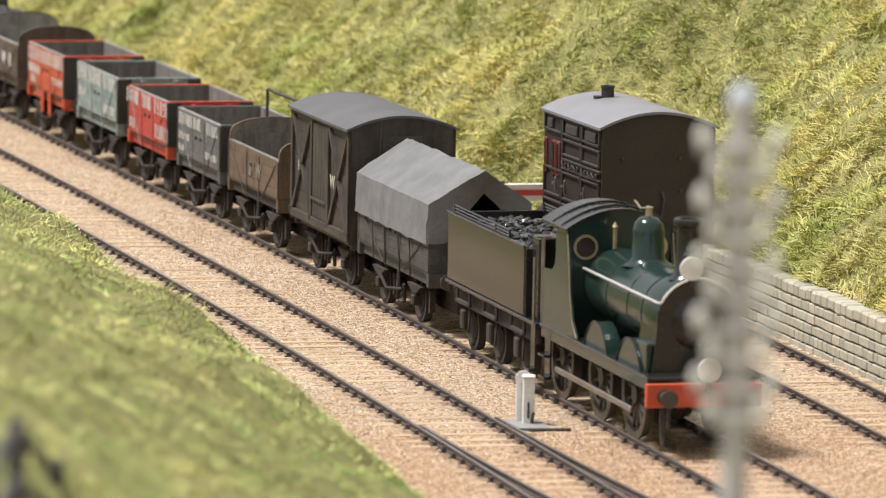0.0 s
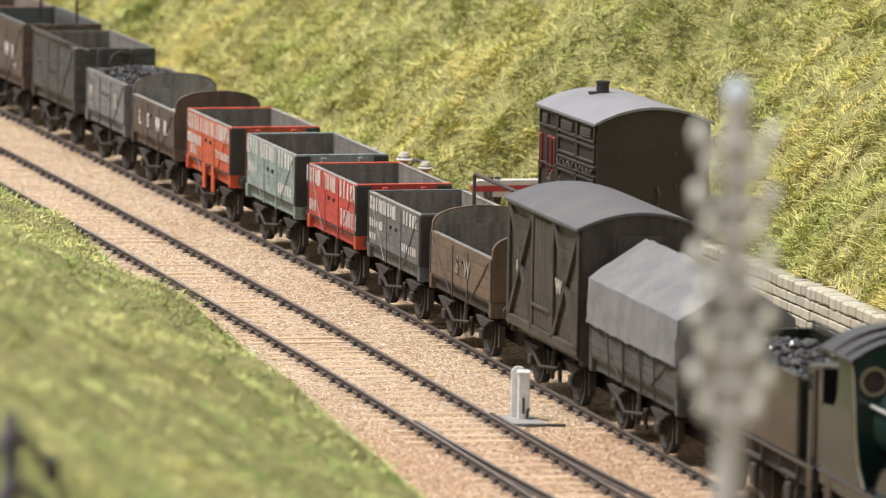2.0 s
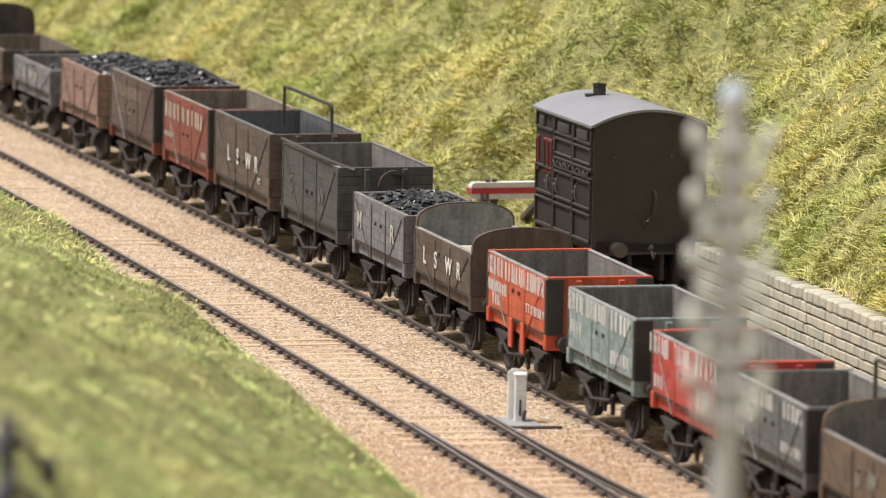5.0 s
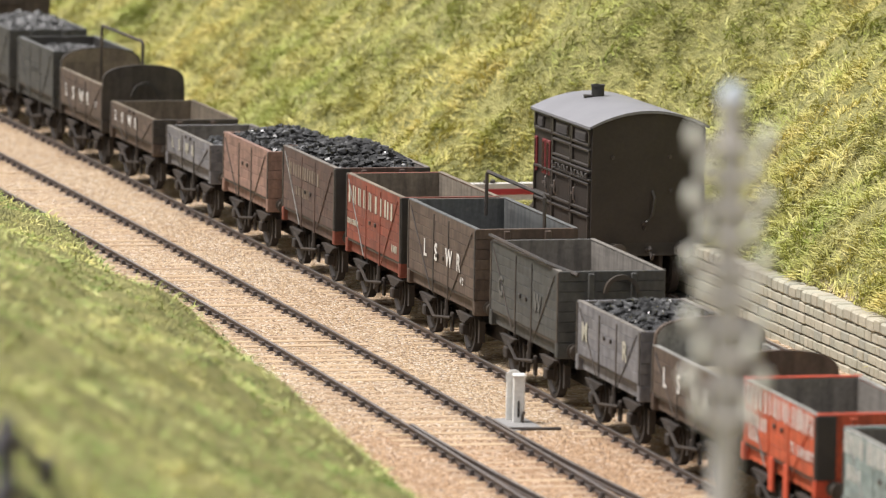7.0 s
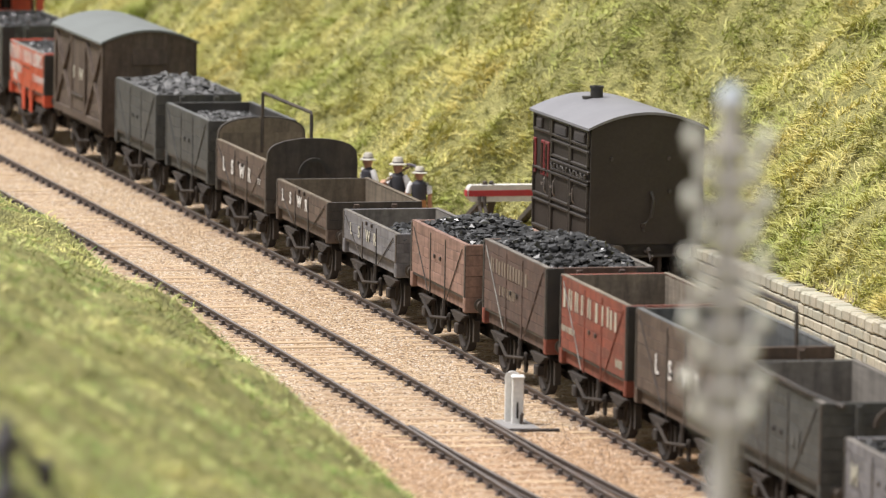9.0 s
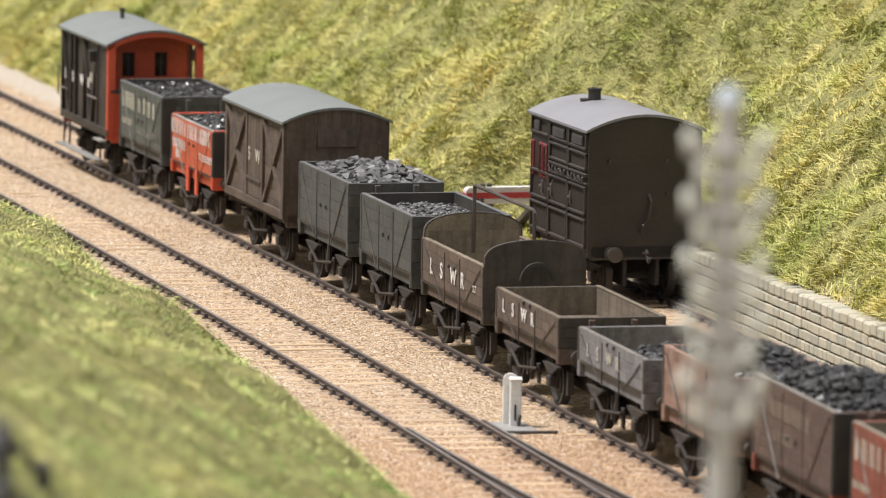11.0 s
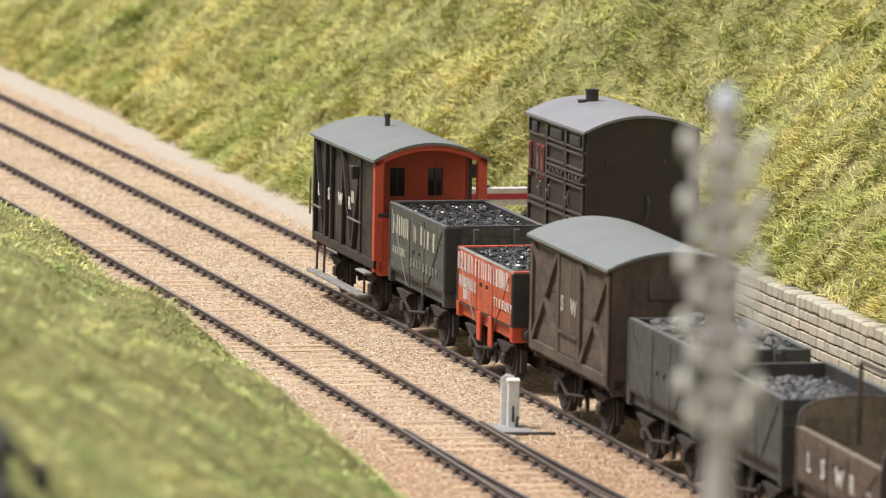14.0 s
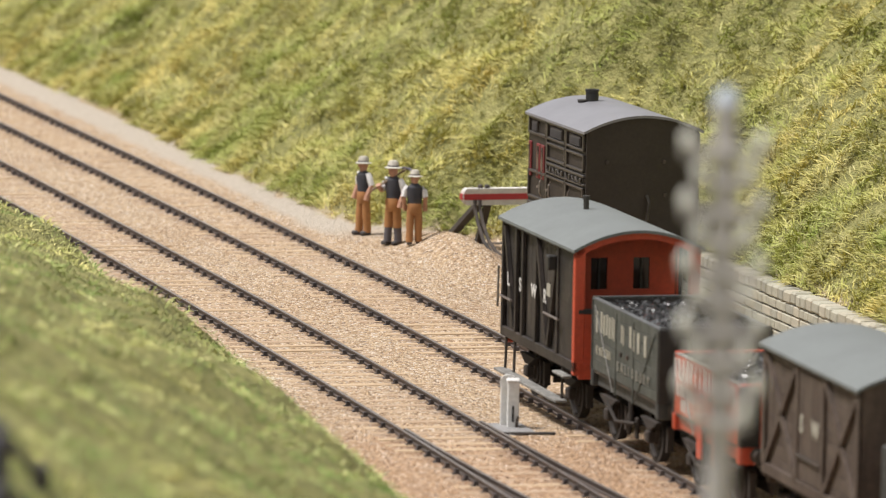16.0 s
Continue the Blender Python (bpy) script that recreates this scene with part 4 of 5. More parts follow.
def locomotive(rear, front):
    v = vehicle("steam_locomotive", "dark green six-coupled steam locomotive with red buffer beam", "steam locomotive", rear, front)
    part("running_plate", Shape().box(-13.4, 13.4, -48, 47, 16.0, 17.0, .25), LOCO_B, v)
    for x in (-1, 1):
        part("valance", Shape().box(min(x * 12.9, x * 12.2), max(x * 12.9, x * 12.2), -47, 47, 13.6, 16.1, .15), LOCO, v)
        part("main_frame", Shape().box(min(x * 7.6, x * 7.0), max(x * 7.6, x * 7.0), -46, 46, 4.5, 16.2), LOCO_B, v)
    part("buffer_beam", Shape().box(-13.7, 13.7, -48.8, -47.2, 10.0, 15.6, .25), RED_HS, v, "bright red buffer beam")
    for x in (-1, 1):
        ob = part("buffer", BUF_ME, None, v)
        ob.matrix_basis = pose(x * .0095, -.0485, .0126)
        part("guard_iron", Shape().rod([(x * 9.5, -47, 12), (x * 9.6, -47.5, 5), (x * 9.6, -48.5, 1.2)], .55, 6), IRON, v)
    ob = part("coupling", HOOK_ME, None, v)
    ob.matrix_basis = pose(0, -.0488, .001)
    # boiler, firebox, smokebox
    part("boiler", Shape().spin((0, 0, 29), "y", [(-27, 8.7), (-14, 8.9), (-13.9, 9.05), (-13, 9.05), (-12.9, 8.9), (4, 8.9), (4.1, 9.05), (5, 9.05), (5.1, 8.9), (24, 9.0)], 40), LOCO, v, smooth=True)
    part("smokebox", Shape().spin((0, 0, 29), "y", [(-41.5, 9.1), (-41, 9.3), (-27.2, 9.3), (-27, 9.1)], 40), LOCO, v, smooth=True)
    part("smokebox_saddle", Shape().prism([(-10.2, 16.8), (10.2, 16.8), (9.4, 24), (8.6, 31), (-8.6, 31), (-9.4, 24)], "y", -41.4, -27), LOCO_B, v)
    part("smokebox_front", Shape().prism([(-10.6, 16.8), (10.6, 16.8), (10.0, 22), (9.6, 27)] + [(9.6 * math.cos(w), 29 + 9.6 * math.sin(w)) for w in [math.pi * i / 24 for i in range(25)]] + [(-9.6, 27), (-10.0, 22)], "y", -42.0, -41.3), LOCO_B, v, "black winged smokebox front plate")
    part("smokebox_door", Shape().spin((0, 0, 28.5), "y", [(-43.4, .01), (-43.2, 2.5), (-42.6, 5.0), (-41.6, 7.0), (-41.2, 7.2)], 32), LOCO_B, v, smooth=True)
    part("smokebox_rim", Shape().spin((0, 0, 29), "y", [(-27.6, 9.2), (-27.6, 9.45), (-26.6, 9.45), (-26.6, 9.2)], 40), LOCO, v)
    part("chimney", Shape().spin((0, -33.5, 0), "z", [(37.5, 4.6), (38.4, 3.6), (39.5, 3.0), (49.6, 2.85), (50, 3.4), (51, 3.6), (51.6, 3.3), (51.6, 2.4), (48, 2.2)], 24), LOCO_B, v, smooth=True)
    part("dome", Shape().spin((0, 0, 0), "z", [(36.6, 6.2), (37.6, 4.6), (38.6, 3.9), (44.5, 3.8), (46.6, 3.3), (47.8, 2.2), (48.3, .6), (48.3, .01)], 26), LOCO, v, smooth=True)
    part("safety_valve", Shape().spin((0, 0, 0), "z", [(48, .9), (50, .8), (50.2, 1.1), (50.6, .1)], 12).rod([(0, 0, 50), (0, 7, 49.2), (0, 12, 50.4)], .3), BRASS, v, "brass safety valves", True)
    part("whistle", Shape().spin((-2.5, 20, 0), "z", [(38, .5), (43, .5), (43.2, .8), (44.4, .1)], 10), BRASS, v)
    for x in (-1, 1):
        for yy in (-38, -18, 2, 20):
            part("handrail_knob", Shape().rod([(x * 8.0, yy, 32.6), (x * 9.2, yy, 33.1)], .3, 6), STEEL, v)
        # cab
        sd = Shape()
        pr = [(24, 17), (46, 17), (46, 29.4), (44.6, 30.6), (37.5, 31), (35.4, 32.6), (34.6, 35), (34.6, 42.4), (24, 42.4)]
        sd.prism(pr, "x", min(x * 13, x * 12.3), max(x * 13, x * 12.3))
        part("cab_side", sd, LOCO, v)
        wing = [(24.2, 17), (24.2, 40), (22, 33), (20.6, 26), (18.6, 21), (14.5, 17.2)]
        part("cab_wing", Shape().prism(wing, "x", min(x * 13, x * 12.4), max(x * 13, x * 12.4)), LOCO, v)
        part("wing_beading", Shape().rod([(x * 13.05, 24, 41), (x * 13.05, 22, 33), (x * 13.05, 20.6, 26), (x * 13.05, 18.6, 21), (x * 13.05, 14.5, 17.3)], .16, 6), BRASS, v)
        for yy in (-27.0, 1.5):
            sp = [(yy + 11 * math.cos(w), 12.2 + 11 * math.sin(w)) for w in [radians(26 + 128 * i / 14) for i in range(15)]]
            part("splasher", Shape().prism(sp, "x", min(x * 11.8, x * 8.3), max(x * 11.8, x * 8.3)), LOCO, v)
            part("splasher_beading", Shape().rod([(x * 11.9, p, q) for p, q in sp], .2, 6), LOCO_B, v)
        part("sandbox", Shape().box(min(x * 11.5, x * 8.5), max(x * 11.5, x * 8.5), -40.5, -31.5, 17, 23.6, .3), LOCO, v)
        rod = Shape()
        rod.box(min(x * 12.6, x * 11.9), max(x * 12.6, x * 11.9), -29, 37.6, 9.4, 10.8, .2)
        RODS.append((part("coupling_rod", rod, STEEL, v, "bright steel coupling rod"), x))
        part("footstep", Shape().box(min(x * 13, x * 12.6), max(x * 13, x * 12.6), 38, 43, 4.5, 16, .1).box(min(x * 14.6, x * 12.6), max(x * 14.6, x * 12.6), 37.6, 43.4, 4.3, 4.9).box(min(x * 14.6, x * 12.6), max(x * 14.6, x * 12.6), 37.6, 43.4, 9.6, 10.2), LOCO_B, v)
    over = [(9.75 * math.cos(w), -42.4, 29 + 9.75 * math.sin(w)) for w in [radians(26 + 128 * i / 20) for i in range(21)]]
    part("handrail", Shape().rod([(9.2, 23.5, 33.1), (9.2, -40.5, 33.1)] + over + [(-9.2, -40.5, 33.1), (-9.2, 23.5, 33.1)], .34, 6), PALE_STEEL, v, "bright handrail sweeping over the smokebox")
    for yy in (28.5, 36.5):
        part("roof_rib", Shape().rod([(u * 13.4, yy, 42.7 + 4.8 * (1 - u * u)) for u in [-1 + i / 8 for i in range(17)]], .3, 6), LOCO_B, v)
    cf = Shape()
    p = [(-12.9, 17), (12.9, 17)] + [(u * 12.9, 42.4 + 4.6 * (1 - u * u)) for u in [1 - 2 * i / 14 for i in range(15)]]
    cf.prism(p, "y", 24, 24.8)
    part("cab_front", cf, LOCO, v)
    for x in (-1, 1):
        part("spectacle_frame", Shape().spin((x * 8.6, 23.9, 38.0), "y", [(-.5, 2.4), (-.5, 3.0), (.3, 3.0), (.3, 2.4), (-.5, 2.4)], 26), BRASS, v, "round brass window frame", True)
        part("spectacle_glass", Shape().spin((x * 8.6, 23.7, 38.0), "y", [(-.15, .01), (-.15, 2.3), (.1, 2.3), (.1, .01)], 22), GLASS, v, "dark round window glass")
    part("cab_roof", arc_roof(Shape(), 26.4, 23, 45.5, 42.4, 47.2, .7, .6), LOCO_B, v, smooth=True)
    part("backhead", Shape().box(-7.5, 7.5, 25, 30, 17, 36, .6), LOCO_B, v)
    for x, z, y in ((-2.0, 41.2, -43.2), (.9, 18.6, -49.4)):
        part("headcode_disc", Shape().spin((x, y, z), "y", [(-.3, .01), (-.3, 2.75), (.3, 2.75), (.3, .01)], 28), WHITE_PLAIN, v, "round white headcode disc")
        part("lamp_iron", Shape().box(x - .4, x + .4, y + .2, y + .8, z - 4, z + .5), IRON, v)
    for yy in (-27, 2, 36.5):
        ws = part("driving_wheelset", DRIVE_ME, None, v)
        ws.matrix_basis = pose(0, yy / 1000, .0101)
        WHEELSETS.append((ws, yy, 10.1))
    return v


GLASS, _n2, _b2 = nodes_of("dark_window_glass")
_b2.inputs["Base Color"].default_value = (.035, .022, .018, 1)
_b2.inputs["Roughness"].default_value = .06
DR = Shape()
for sx in (-1, 1):
    DR.spin((sx * 9.3, 0, 0), "x", [(-1.1, 8.6), (-1.1, 10.6), (-.5, 10.6), (-.4, 10.0), (1.1, 9.9), (1.1, 8.6), (-1.1, 8.6)], 32)
    DR.spin((sx * 9.3, 0, 0), "x", [(-1.1, .01), (-1.1, 2.2), (1.6, 2.2), (1.6, .01)], 14)
    for k in range(14):
        w = 2 * math.pi * k / 14
        DR.rod([(sx * 9.3, 1.8 * math.cos(w), 1.8 * math.sin(w)), (sx * 9.3, 8.8 * math.cos(w), 8.8 * math.sin(w))], .42, 5)
DR.rod([(-9, 0, 0), (9, 0, 0)], 1.2, 8)
DRIVE_ME = DR.mesh("driving_wheelset", [paint("engine_wheel_grime", (.055, .05, .042), .5, (.14, .10, .07), .5, metal=.3)], True)

locomotive(-836.0, -932.4)


def tender(rear, front):
    v = vehicle("tender", "dark green tender with coal rails and full coal space", "tender", rear, front)
    h = (rear - front) / 2
    part("frame_plate", Shape().box(-13.4, 13.4, -h, h, 15.2, 16.2, .2), LOCO_B, v)
    for x in (-1, 1):
        part("side_tank", Shape().box(min(x * 13, x * 11.8), max(x * 13, x * 11.8), -31, h - .6, 16.2, 33.4, .3), TENDER, v, "glossy sooty green tank side")
        part("tank_beading", Shape().rod([(x * 13.1, -31, 33.4), (x * 13.1, h - .6, 33.4)], .3, 6), LOCO_B, v)
        for k in range(3):
            part("coal_rail", Shape().rod([(x * 11.9, -h + 30, 33.6 + k * .8), (x * 11.9, h - 2, 33.6 + k * .8)], .26, 6), LOCO_B, v)
        for yy in (-h + 30.5, 0, h - 3):
            part("rail_post", Shape().rod([(x * 11.9, yy, 33), (x * 11.9, yy, 35.4)], .3, 6), LOCO_B, v)
        part("outside_frame", Shape().box(min(x * 11.4, x * 10.9), max(x * 11.4, x * 10.9), -h + 2, h - 2, 10.4, 15.4, .2), UNDER, v)
        for yy in (-26, 0, 26):
            part("axlebox", Shape().box(min(x * 13.6, x * 11.8), max(x * 13.6, x * 11.8), yy - 1.7, yy + 1.7, 5.4, 10.4, .35).prism([(yy - 4, 10.4), (yy - 2, 4.6), (yy + 2, 4.6), (yy + 4, 10.4)], "x", min(x * 12.3, x * 11.9), max(x * 12.3, x * 11.9)), UNDER, v)
            part("leaf_spring", Shape().box(min(x * 13.5, x * 12.4), max(x * 13.5, x * 12.4), yy - 6, yy + 6, 11.4, 12.6, .3).rod([(x * 13, yy - 6, 12), (x * 13, yy - 6, 15.5)], .4).rod([(x * 13, yy + 6, 12), (x * 13, yy + 6, 15.5)], .4), UNDER, v)
        part("footstep", Shape().box(min(x * 13.1, x * 12.7), max(x * 13.1, x * 12.7), -h + 1, -h + 5, 4.6, 16, .1).box(min(x * 14.6, x * 12.7), max(x * 14.6, x * 12.7), -h + .6, -h + 5.4, 4.4, 5.0), LOCO_B, v)
        part("handrail", Shape().rod([(x * 13.2, -h + 2.5, 16), (x * 13.2, -h + 2.5, 32)], .3, 6), STEEL, v)
    part("rear_plate", Shape().box(-12.6, 12.6, h - 1.2, h - .4, 16, 33.4, .2), LOCO_B, v)
    part("front_plate", Shape().box(-12.8, 12.8, -31.8, -31, 16, 33.0, .2), LOCO_B, v)
    part("tank_top", Shape().box(-12, 12, -31, h - 1, 27, 28), LOCO_B, v)
    part("toolbox", Shape().box(-11.4, -3.5, -h + 5, -31.9, 16.2, 36.4, .4), LOCO_B, v)
    part("brake_column", Shape().rod([(-11, -h + 2.5, 16), (-11, -h + 2.5, 37)], .5, 6).rod([(-13, -h + 2.5, 37), (-9, -h + 2.5, 37)], .4, 6), STEEL, v)
    for y in (1,):
        for x in (-1, 1):
            ob = part("buffer", BUF_ME, None, v)
            ob.matrix_basis = pose(x * .0093, h / 1000, .0132, 0, 0, 180)
    for yy in (-26, 0, 26):
        ws = part("wheelset", WHEEL_ME, None, v)
        ws.matrix_basis = pose(0, yy / 1000, .0061)
        WHEELSETS.append((ws, yy, 6.1))


tender(-746.5, -833.5)
coal_heap(-746.5, -833.5, 23.4, 33, 31, 11, "loose black coal in the tender", 3.2, (.6, 1.5), 420, -32, 38)


def sheeted_wagon(rear, front):
    v = open_wagon("open wagon with a grey tied-down tarpaulin", rear, front, 25.5, DARKW, DARKW, DARKW, GREY_IN, 5)
    h = (rear - front) / 2
    W = 26.5
    sh = Shape()
    nx, ny = 32, 40
    rng = random.Random(4)
    eave, ridge, hem = 33.2, 42.2, 22.6
    vs = []
    for j in range(ny + 1):
        w = -1 + 2 * j / ny
        for i in range(nx + 1):
            u = -1 + 2 * i / nx
            k = min(1.0, abs(u) / .62)
            y = w * (h + .4) - 4.5 * (1 - k) * max(0.0, -w)
            if abs(u) > .62:
                d = (abs(u) - .62) / .38
                x, z = math.copysign(W / 2 + .5 + .3 * d, u), eave - (eave - hem) * d + .6 * d * hump(y, 0, .09, 8)
            else:
                x, z = u / .62 * (W / 2 + .5), eave + (ridge - eave) * (1 - k) ** .93
            fold = .5 * hump(x, y, .09, 3) + .25 * hump(x, y, .3, 6) - .6 * k * abs(hump(x + 3 * hump(y, x, .1, 4), y, .06, 12))
            if abs(u) > .62:
                x += math.copysign(.8 * hump(y, z, .16, 5) + .3 * hump(y, z, .45, 15), u) * min(1, (abs(u) - .6) / .1)
                fold *= .3
            elif k > .9:
                fold += .5 * hump(y, 3, .3, 2)
            vs.append((x, y, z + fold))
    row = nx + 1
    sh.add(vs, [(j * row + i, j * row + i + 1, (j + 1) * row + i + 1, (j + 1) * row + i) for j in range(ny) for i in range(nx)])
    # the ends hang down either side of a fold
    for j, out in ((0, -1), (ny, 1)):
        o = j * row
        low = []
        for x, y, z in vs[o:o + row]:
            c = max(0, 1 - abs(x - 1.5) / 10)
            low.append((x * .985, out * (h + .5) + (-1.5 * c + .5 * hump(x, 1, .3, 4)) * out, min(z - .2, 22.8 + 13.0 * c ** .8 + .5 * hump(x, 0, .3, 4))))
        k = len(sh.v)
        sh.v += low
        for i in range(nx):
            sh.f.append((o + i, o + i + 1, k + i + 1, k + i))
            sh.m.append(0)
    ob = part("tarpaulin", sh, TARP, None, "creased grey tarpaulin over a loaded wagon", smooth=True)
    tagged(ob, category="tarpaulin")
    md = ob.modifiers.new("thickness", "SOLIDIFY")
    md.thickness = .0003
    cr = ob.modifiers.new("crease", "EDGE_SPLIT")
    cr.split_angle = radians(34)
    follow(ob, rear, front)
    sh = Shape()
    for yy in (-20, -8, 6, 19):
        sh.rod([(-W / 2 - .9, yy, 22.5), (-W / 2 - .7, yy + rng.uniform(-2, 2), 12.5)], .22, 5)
    part("sheet_tie", sh, IRON, v, "thin cords tying the sheet")


sheeted_wagon(-655.0, -729.5)
van1 = goods_van("sooty dark brown covered van with cross-braced sides", -585, -649.5, VAN_DARK, ROOF_DARK, 30.0, 44.0, 47.7, (("L", 24), ("W", -12)), True)
w5 = open_wagon("worn brown round-ended open wagon", -504, -564.4, 25.8, RUSTY, UNDER, RUSTY, GREY_IN, 4, ends="round")
letters(w5, "S", 4, 18.5, 5.8, FADED, 26.9)
letters(w5, "W", -4, 18.5, 5.8, FADED, 26.9)
sheet_rail(w5, 62, 26, 25, 15.5, tilt=-2)
w6 = open_wagon("slate grey five-plank coal wagon with white lettering", -439.2, -493.6, 28.4, SLATE, SLATE, SLATE, GREY_IN, 6, corner=BLACK, rim=GREY_LT)
bars(w6, [(25, 24.2, 3.6, 9, 3.1), (-10, 24.2, 3.6, 5, 3.0), (25, 19.8, 2.2, 6, 2.3), (25, 16.4, 1.8, 3, 2.4), (-9, 17, 2.2, 7, 2.1)], WHITE, 26.6)
w7 = open_wagon("bright red open wagon with white lettering and grey interior", -373, -426, 28.4, REDW, REDW, RED_HS, GREY_IN, 6, corner=BLACK, rim=GREY_LT)
bars(w7, [(28, 23.8, 4.4, 5, 3.2), (8, 23.8, 4.4, 4, 3.2), (-9, 23.6, 4.6, 5, 3.6), (24, 16.4, 3.0, 3, 2.6), (-10, 16.2, 4.6, 6, 3.0)], WHITE, 26.6)
w8 = open_wagon("grey-green open wagon with faded white lettering", -300.3, -358.3, 28.9, GREEN_GREY, GREEN_GREY, GREEN_GREY, GREY_IN, 6, corner=BLACK, rim=GREY_LT)
bars(w8, [(28, 24.2, 4.6, 4, 3.3), (12, 24.2, 4.6, 5, 3.5), (-9, 24.2, 4.6, 5, 3.5), (26, 19.0, 3.2, 4, 2.6), (-9, 16.6, 3.0, 6, 2.7)], WHITE, 26.6)
w9 = open_wagon("orange-red open wagon with white lettering, empty", -226, -281, 28.5, ORANGE, ORANGE, RED_HS, GREY_IN, 5, corner=BLACK, rim=GREY_LT)
bars(w9, [(28, 23.6, 4.6, 16, 3.4), (26, 19.4, 3.0, 7, 2.5), (22, 16.4, 2.8, 3, 2.5)], WHITE, 26.6)
letters(w9, "TISBURY", -9.5, 18.4, 3.0, WHITE, 26.9, .85)
crown_plates(w9, 26.5, RED_HS)
w10 = open_wagon("brown round-ended open wagon with white railway initials", -153.6, -210.4, 25.8, BROWN, BROWN, BROWN, GREY_LT, 4, ends="round")
letters(w10, "LSWR", 18.5, 18.0, 6.0, WHITE, 26.9, 1.85)


def sacks(rear, front):
    rng = random.Random(2)
    for k, (y, x) in enumerate(((6, -6), (6, 4), (-3, -5), (-3, 5), (14, -3), (14, 6))):
        sh = Shape().spin((x, y, 20.4), "x", [(-5, .3), (-4.5, 1.5), (-2, 2.3), (2, 2.3), (4.5, 1.6), (5, .3)], 12)
        sh.box(x - 4, x + 4, y - 2, y + 2, 15.3, 20)
        ob = part("sack", sh, paint("pale_sacking", (.40, .36, .29), .9, (.3, .26, .2), .4, bump=.8), None, "plump pale sack in an open wagon", smooth=True)
        tagged(ob, category="sack", group="sacks")
        follow(ob, rear, front)


sacks(-153.6, -210.4)
w11 = open_wagon("mid grey coal wagon with two white initials", -88.8, -143.6, 27.4, MIDGREY, MIDGREY, MIDGREY, GREY_IN, 5)
letters(w11, "M", 22, 19.0, 6.4, CREAM, 26.9)
letters(w11, "R", -13, 19.0, 6.4, CREAM, 26.9)
coal_heap(-88.8, -143.6, 26.5, 27, 26.5, 12, "shiny black coal heaped in a grey wagon", 3.0, (.7, 1.6), 400)
w12 = open_wagon("tall dark grey mineral wagon with a curved end ring", -9.3, -72, 32.0, DARKW, DARKW, DARKW, GREY_IN, 7)
GHOST = paint("ghost_lettering", (.10, .10, .092), .8)
letters(w12, "G", 23, 20, 6.5, GHOST, 26.9)
letters(w12, "W", -10, 20, 6.5, GHOST, 26.9)
part("sheet_bar", Shape().rod([(-13.6, 31, 33.4), (-13.8, -24, 33.2), (-9, -33, 31.5)], .5, 6), IRON, w12, "iron sheet bar lying along the side")
part("end_ring", Shape().spin((2, -32.3, 27), "y", [(-.9, 3.4), (-.9, 4.4), (.2, 4.4), (.2, 3.4)], 24, 0, 180), IRON, w12, "half-round iron ring")
w13 = open_wagon("tall brown open wagon with white initials and sheet rail", 72.5, 5.4, 32.8, BROWN, BROWN, BROWN, SLATE, 7)
letters(w13, "LSWR", 16.5, 20.5, 6.2, WHITE, 26.9, 1.75)
letters(w13, "42", -20, 17.6, 2.4, WHITE, 26.9, .8)
sheet_rail(w13, 58, 26, 32, 8.5, tilt=6)
w14 = open_wagon("red oxide coal wagon with faded straw lettering", 138, 80, 32.2, OXIDE, OXIDE, OXIDE, paint("bare_board_interior", (.20, .165, .125), .85, (.10, .085, .07), .6, grain=True), 7, corner=BLACK)
bars(w14, [(27, 25.0, 4.8, 9, 5.6), (27, 19.2, 1.5, 6, 2.0), (-20, 17.0, 2.0, 3, 2.0)], CREAM, 26.6)
w15 = open_wagon("coal-stained brown wagon piled with coal", 209.6, 150.6, 32.0, COALBROWN, COALBROWN, OXIDE, GREY_IN, 7, corner=BLACK)
bars(w15, [(22, 25.0, 3.6, 7, 5.2), (14, 20, 2.6, 5, 3.2)], paint("ghost_straw", (.20, .16, .12), .8), 26.6)
coal_heap(209.6, 150.6, 26.5, 32, 31, 15, "large glossy coal lumps heaped above wagon sides", 5.0, (.8, 1.9), 420)
w16 = open_wagon("faded pale oxide wagon heaped with coal", 281, 226.6, 28.2, PINKISH, PINKISH, PINKISH, PINKISH, 5)
coal_heap(281, 226.6, 26.5, 28, 27.5, 16, "black coal heaped in a faded wagon", 4.2, (.7, 1.6), 420)
w17 = open_wagon("low grey dropside wagon with faint initials", 352.8, 296, 22.6, MIDGREY, MIDGREY, MIDGREY, GREY_IN, 3)
letters(w17, "LSWR", 20, 17.2, 4.4, CREAM, 26.9, 1.9)
coal_heap(352.8, 296, 26.5, 22.8, 21.5, 17, "small heap of coal at the end of a low wagon", 2.4, (.9, 1.7), 70, -28, -3)
w18 = open_wagon("low brown three-plank wagon with white initials", 428, 370, 22.3, BROWN, BROWN, BROWN, paint("brown_interior", (.15, .12, .085), .8, (.1, .08, .06), .5, grain=True), 3, end_col=VAN_DARK)
letters(w18, "LSWR", 22, 17.4, 4.6, WHITE, 26.9, 1.9)
w19 = open_wagon("brown round-ended wagon with sheet rail and white initials", 501, 440.2, 25.8, BROWN, BROWN, VAN_DARK, paint("sandy_brown_interior", (.19, .155, .11), .8, (.13, .1, .08), .5, grain=True), 4, ends="round", end_col=VAN_DARK)
letters(w19, "LSWR", 21, 18.0, 5.6, WHITE, 26.9, 1.8)
letters(w19, "27", -21, 18.5, 2.4, WHITE, 26.9, .8)
